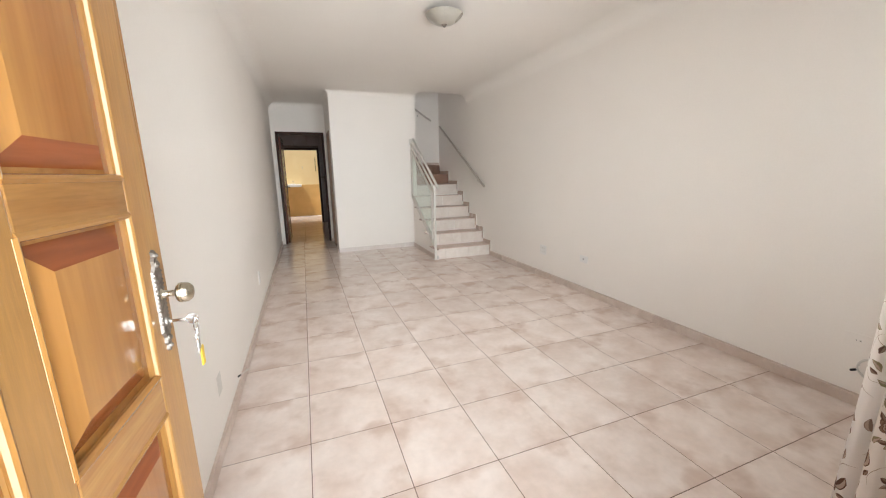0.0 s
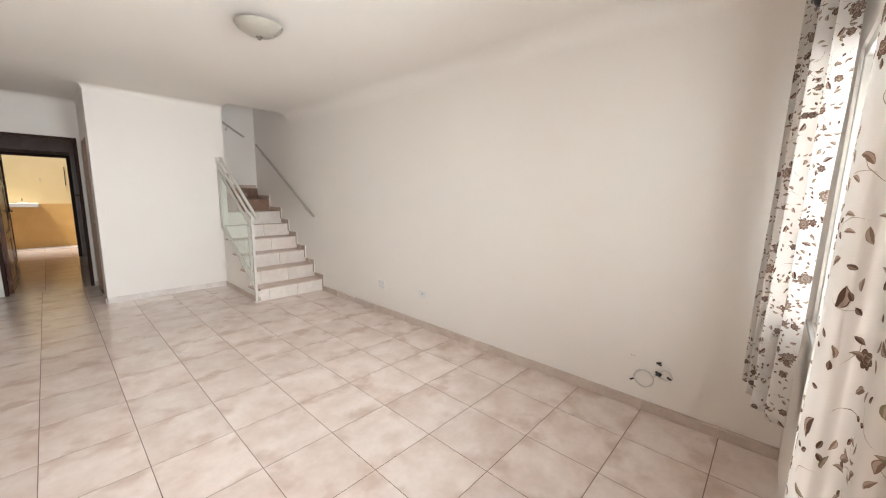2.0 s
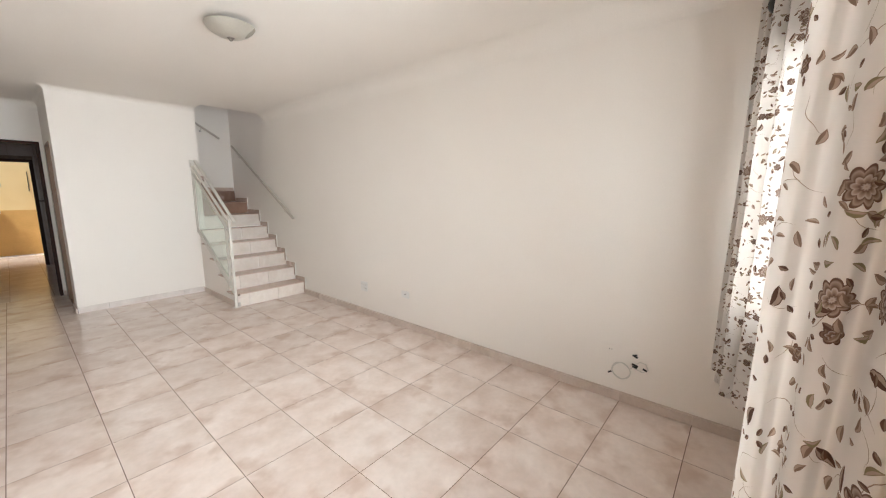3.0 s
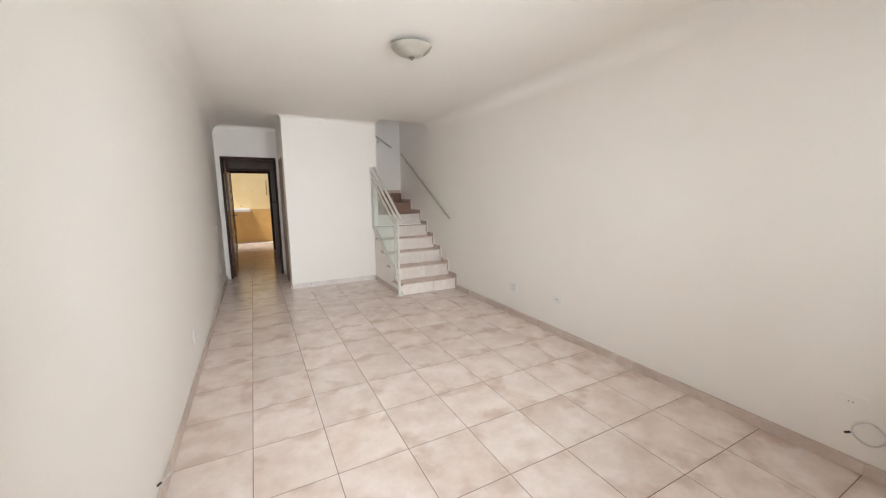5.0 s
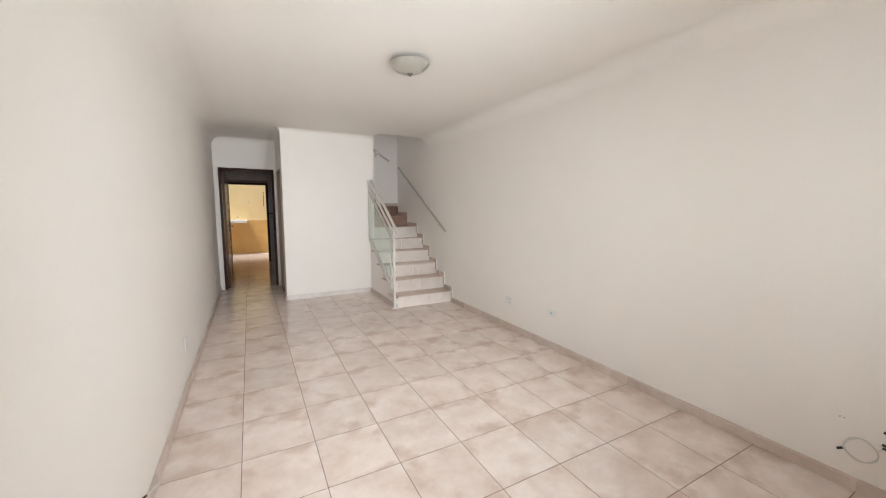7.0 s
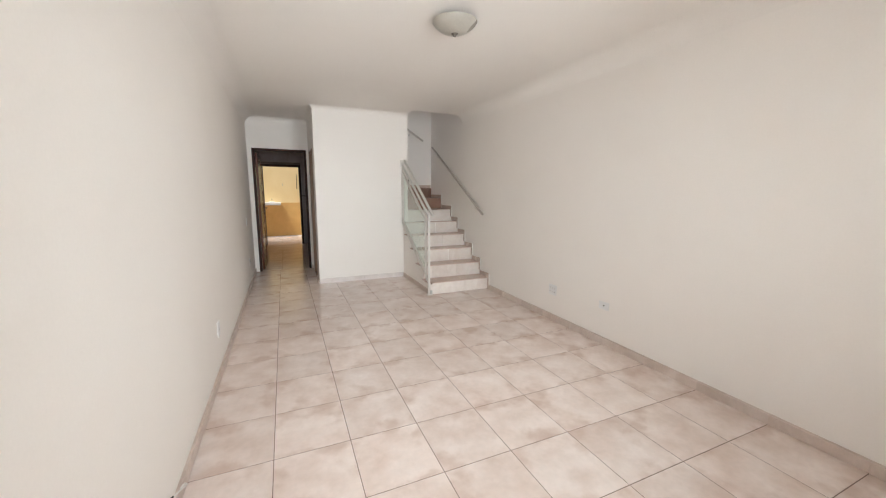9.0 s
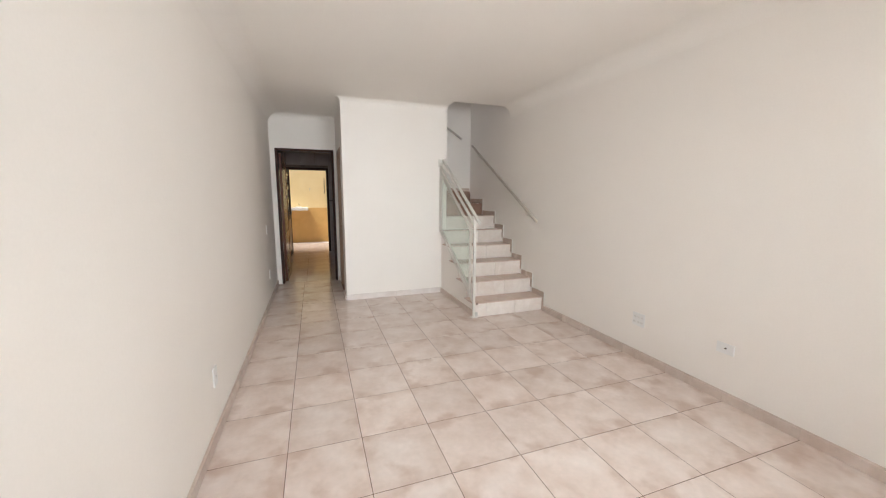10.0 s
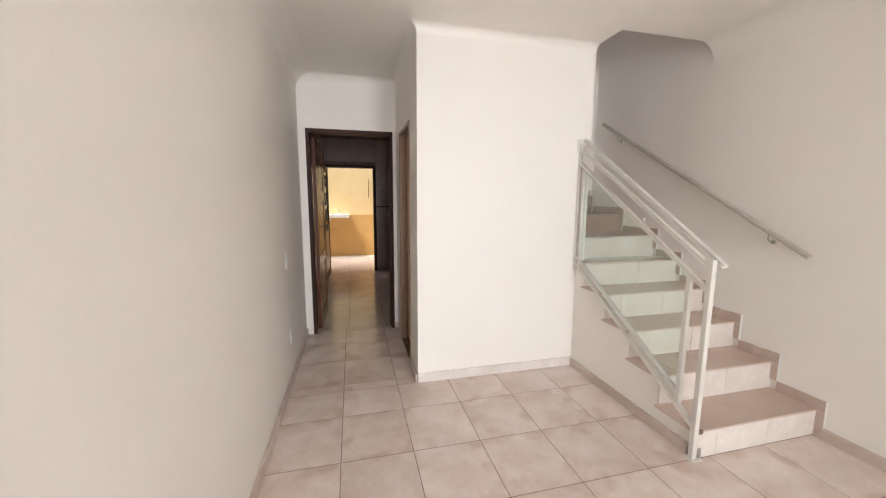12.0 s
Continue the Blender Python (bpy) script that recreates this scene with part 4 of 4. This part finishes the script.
# ---- sockets, switches and cables ----
def wall_plate(name, label, category, x, y, z, w, h, face, kind, skin=None):
    """A plastic plate on a side wall; face is the way it looks along x."""
    ob = thing(name, label, category, m=pose(x, y, z, 0, 0, 0 if face > 0 else 180))
    part("plate", box(0.0005, 0.009 if skin is None else 0.003, -w / 2, w / 2, -h / 2, h / 2, 0.003 if skin is None else 0.001), skin or PLASTIC, ob)
    if kind == "sockets":
        for a in (-0.036, 0.0, 0.036):
            for b in (-0.022, 0.022):
                ins = part("socket_insert", box(0.006, 0.0105, a - 0.013, a + 0.013, b - 0.014, b + 0.014, 0.002), EDGE, ob)
                for q in (-0.006, 0.006):
                    part("socket_hole", lathe([(0.0022, 0), (0.0022, 0.0008)], 8, pose(0.0103, a + q, b, 0, 90, 0)), BLACK, ins, "dark socket hole")
    elif kind == "one":
        ins = part("socket_insert", box(0.006, 0.011, -0.014, 0.014, -0.017, 0.017, 0.002), EDGE, ob)
        for q in (-0.006, 0.006):
            part("socket_hole", lathe([(0.0025, 0), (0.0025, 0.0008)], 8, pose(0.0108, q, 0.0, 0, 90, 0)), BLACK, ins, "dark socket hole")
    elif kind == "jack":
        part("jack", lathe([(0.006, 0), (0.006, 0.005), (0.0035, 0.012)], 12, pose(0.0085, 0.004, 0.004, 0, 90, 0)), ANTIQUE, ob, "small metal aerial jack", True)
    elif kind == "switch":
        part("rocker", box(0.006, 0.013, -0.011, 0.011, -0.02, 0.02, 0.003), PLASTIC, ob)
    elif kind == "blank":
        for q in (-0.008, 0.008):
            part("screw_hole", lathe([(0.0028, 0), (0.0028, 0.0008)], 8, pose(0.0027, q, 0, 0, 90, 0)), BLACK, ob, "dark screw hole")
    return ob


wall_plate("power_socket", "white plate with six socket inserts low on the wall", "socket", XR, 3.86, 0.338, 0.122, 0.115, -1, "sockets")
wall_plate("aerial_socket", "white aerial plate with a small jack low on the wall", "socket", XR, 3.15, 0.366, 0.115, 0.075, -1, "jack")
wall_plate("blank_plate", "painted-over blank plate low on the wall", "socket", XR, 1.055, 0.36, 0.115, 0.075, -1, "blank", PAINT)
wall_plate("left_socket", "white upright socket low on the wall", "socket", XL, 3.89, 0.35, 0.072, 0.115, 1, "one")
wall_plate("light_switch", "white light switch beside the passage", "switch", XL, 6.73, 0.958, 0.072, 0.115, 1, "switch")
wall_plate("passage_socket", "white upright socket near the passage", "socket", XL, 6.77, 0.358, 0.072, 0.115, 1, "one")

# loose cable coil that comes out of a box in the wall
coil = thing("cable_coil", "loose coil of pale aerial cable with black connectors", "cable", m=pose(XR, -0.012, 0.014))
pts = []
for k in range(60):
    t = k / 59 * 4.4 * math.pi
    pts.append((-0.018 - 0.0002 * k + 0.004 * math.sin(t * 0.7), 0.984 + (0.056 + 0.004 * math.sin(2.2 * t)) * math.cos(t), 0.215 + (0.058 + 0.003 * math.cos(1.7 * t)) * math.sin(t)))
part("cable", tube(pts, 0.0034, 8), WIRE, coil, smooth=True)
part("cable", tube([(-0.02, 0.925, 0.245), (-0.03, 0.90, 0.285), (-0.02, 0.87, 0.31), (-0.025, 0.835, 0.305), (-0.022, 0.82, 0.27), (-0.025, 0.85, 0.245), (-0.018, 0.90, 0.252), (-0.002, 0.93, 0.27)], 0.0036, 8), WIRE, coil, smooth=True)
for a, b in (((-0.022, 1.046, 0.190), (-0.026, 1.066, 0.178)), ((-0.03, 0.918, 0.352), (-0.032, 0.886, 0.340)), ((-0.02, 0.915, 0.345), (-0.024, 0.893, 0.355)), ((-0.028, 0.918, 0.288), (-0.03, 0.880, 0.278)), ((-0.03, 0.915, 0.272), (-0.03, 0.885, 0.266)), ((-0.024, 0.850, 0.270), (-0.03, 0.825, 0.262))):
    part("connector", tube([a, b], 0.0065, 8), BLACK, coil, "black cable connector", True)
part("wire_box", box(-0.003, -0.0005, 0.845, 0.92, 0.25, 0.325, 0.001), PAINT, coil, "painted-over blank wall box cover")

# a stub of wire beside a filled hole low on the other wall
stub = thing("wire_stub", "pale loose wire end low on the wall", "cable", m=pose(XL, 2.05, 0.0))
part("wire", tube([(0.001, 0.42, 0.10), (0.03, 0.45, 0.105), (0.05, 0.50, 0.095), (0.035, 0.53, 0.08), (0.02, 0.51, 0.075)], 0.0035, 8), WIRE, stub, smooth=True)
part("wire_tip", tube([(0.0005, 0.415, 0.10), (0.014, 0.432, 0.102)], 0.005, 8), BLACK, stub, "dark wire tip")
part("filled_patch", box(0.0004, 0.0016, -0.03, 0.05, 0.24, 0.34, 0.0006, 1), DIRT, stub, "smudged filler patch")

# plain pale upright strip of unidentified kind on the kitchen's end wall
cd = thing("wall_strip", "pale upright strip on the kitchen wall", "conduit")
part("conduit", box(0.832, 0.866, KY - 0.018, KY + 0.001, 1.12, 2.0, 0.004), PLASTIC, cd)

# ---- yard ----
basin = thing("wash_basin", "white stone wash basin with a tap on the yard wall", "wash basin")
bb = box(-1.2, 0.03, YY - 0.50, YY - 0.012, 0.97, 1.05, 0.01)
part("slab", bb, MARBLE, basin)
part("bowl", box(-1.05, -0.42, YY - 0.40, YY - 0.06, 0.86, 0.969, 0.03, 3), MARBLE, basin)
part("tap", tube([(-0.22, YY - 0.02, 1.16), (-0.22, YY - 0.12, 1.16), (-0.22, YY - 0.15, 1.14), (-0.22, YY - 0.155, 1.10)], 0.011, 10), CHROME, basin, smooth=True)
part("soap_dish", box(-0.30, -0.14, YY - 0.30, YY - 0.20, 1.0505, 1.075, 0.008), PLASTIC, basin)
cord = thing("hanging_cord", "thin dark cord hanging on the yard wall", "cord")
part("cord", tube([(0.508, YY - 0.006, 1.46), (0.512, YY - 0.008, 1.70), (0.516, YY - 0.006, 1.90)], 0.007, 6), BLACK, cord)
mark = thing("wall_hook", "small hook on the yard wall", "hook")
part("hook", tube([(0.10, YY - 0.002, 1.62), (0.10, YY - 0.03, 1.60), (0.10, YY - 0.03, 1.54)], 0.006, 6), ALU, mark)
# ---- kitchen wall tiles ----
kt_mesh = {}


def tile_piece(name, parent, material, w, h, place, flat=True, thick=0.008, gap=0.003, cross=None):
    key = (name, round(w, 3), round(h, 3), flat)
    if key not in kt_mesh:
        if flat:
            cross = cross or gap
            b = box(-w / 2 + gap / 2, w / 2 - gap / 2, -h / 2 + cross / 2, h / 2 - cross / 2, -thick, 0, 0.0006, 1)
        else:
            b = box(-w / 2 + gap / 2, w / 2 - gap / 2, -thick, 0, -h / 2 + gap / 2, h / 2 - gap / 2, 0.0015, 1)
        kt_mesh[key] = mesh_of(b, name, material)
    ob = new(name, kt_mesh[key])
    ob.location = place
    ob.parent = parent
    return ob


kend = bpy.data.objects["kitchen_wall_end"]
x = XL
while x < KX - 0.01:
    w = min(0.33, KX - x)
    z = 0.0
    for k in range(7):
        h = 0.42 if k != 3 else 0.02
        z1 = min(z + h, H)
        lo_x, hi_x = x, x + w
        if z < 2.06:
            lo_x = max(lo_x, 0.56)
        if hi_x - lo_x > 0.03 and z1 - z > 0.01:
            tile_piece("band_tile" if k == 3 else "wall_tile", kend, DARKWOOD if k == 3 else KTILE, hi_x - lo_x, z1 - z, ((lo_x + hi_x) / 2, KY + 0.010, (z + z1) / 2), False)
        z = z1
    x += w

# ---- floor tiles ----
floor_ob = bpy.data.objects["floor"]


def lay(parent, material, xs, ys, region, name="floor_tile"):
    for a, b in zip(xs, xs[1:]):
        for c, d in zip(ys, ys[1:]):
            for x0, x1, y0, y1 in region:
                p, q, r, s = max(a, x0), min(b, x1), max(c, y0), min(d, y1)
                if q - p > 0.015 and s - r > 0.015:
                    t = tile_piece(name, parent, material, q - p, s - r, ((p + q) / 2, (r + s) / 2, 0.0), gap=0.0036, cross=0.0038)


lay(floor_ob, FLOOR, cols_x, rows_y, [(XL, XR, 0.15, 5.27), (XL, XS, 5.27, YB), (XS, XR, 5.27, 5.29), (XL, XB, YB, YH + 0.06)])
lay(bpy.data.objects["kitchen_floor"], KFLOOR, [0.03 + 0.41 * k for k in range(-2, 6)], [YH + 0.06 + 0.42 * k for k in range(0, 9)], [(XL, KX, YH + 0.063, KY + 0.06)])
lay(bpy.data.objects["yard_floor"], YFLOOR, [-2.44 + 0.41 * k for k in range(0, 15)], [KY + 0.06 + 0.42 * k for k in range(0, 6)], [(-2.5, 3.5, KY + 0.063, YY)])
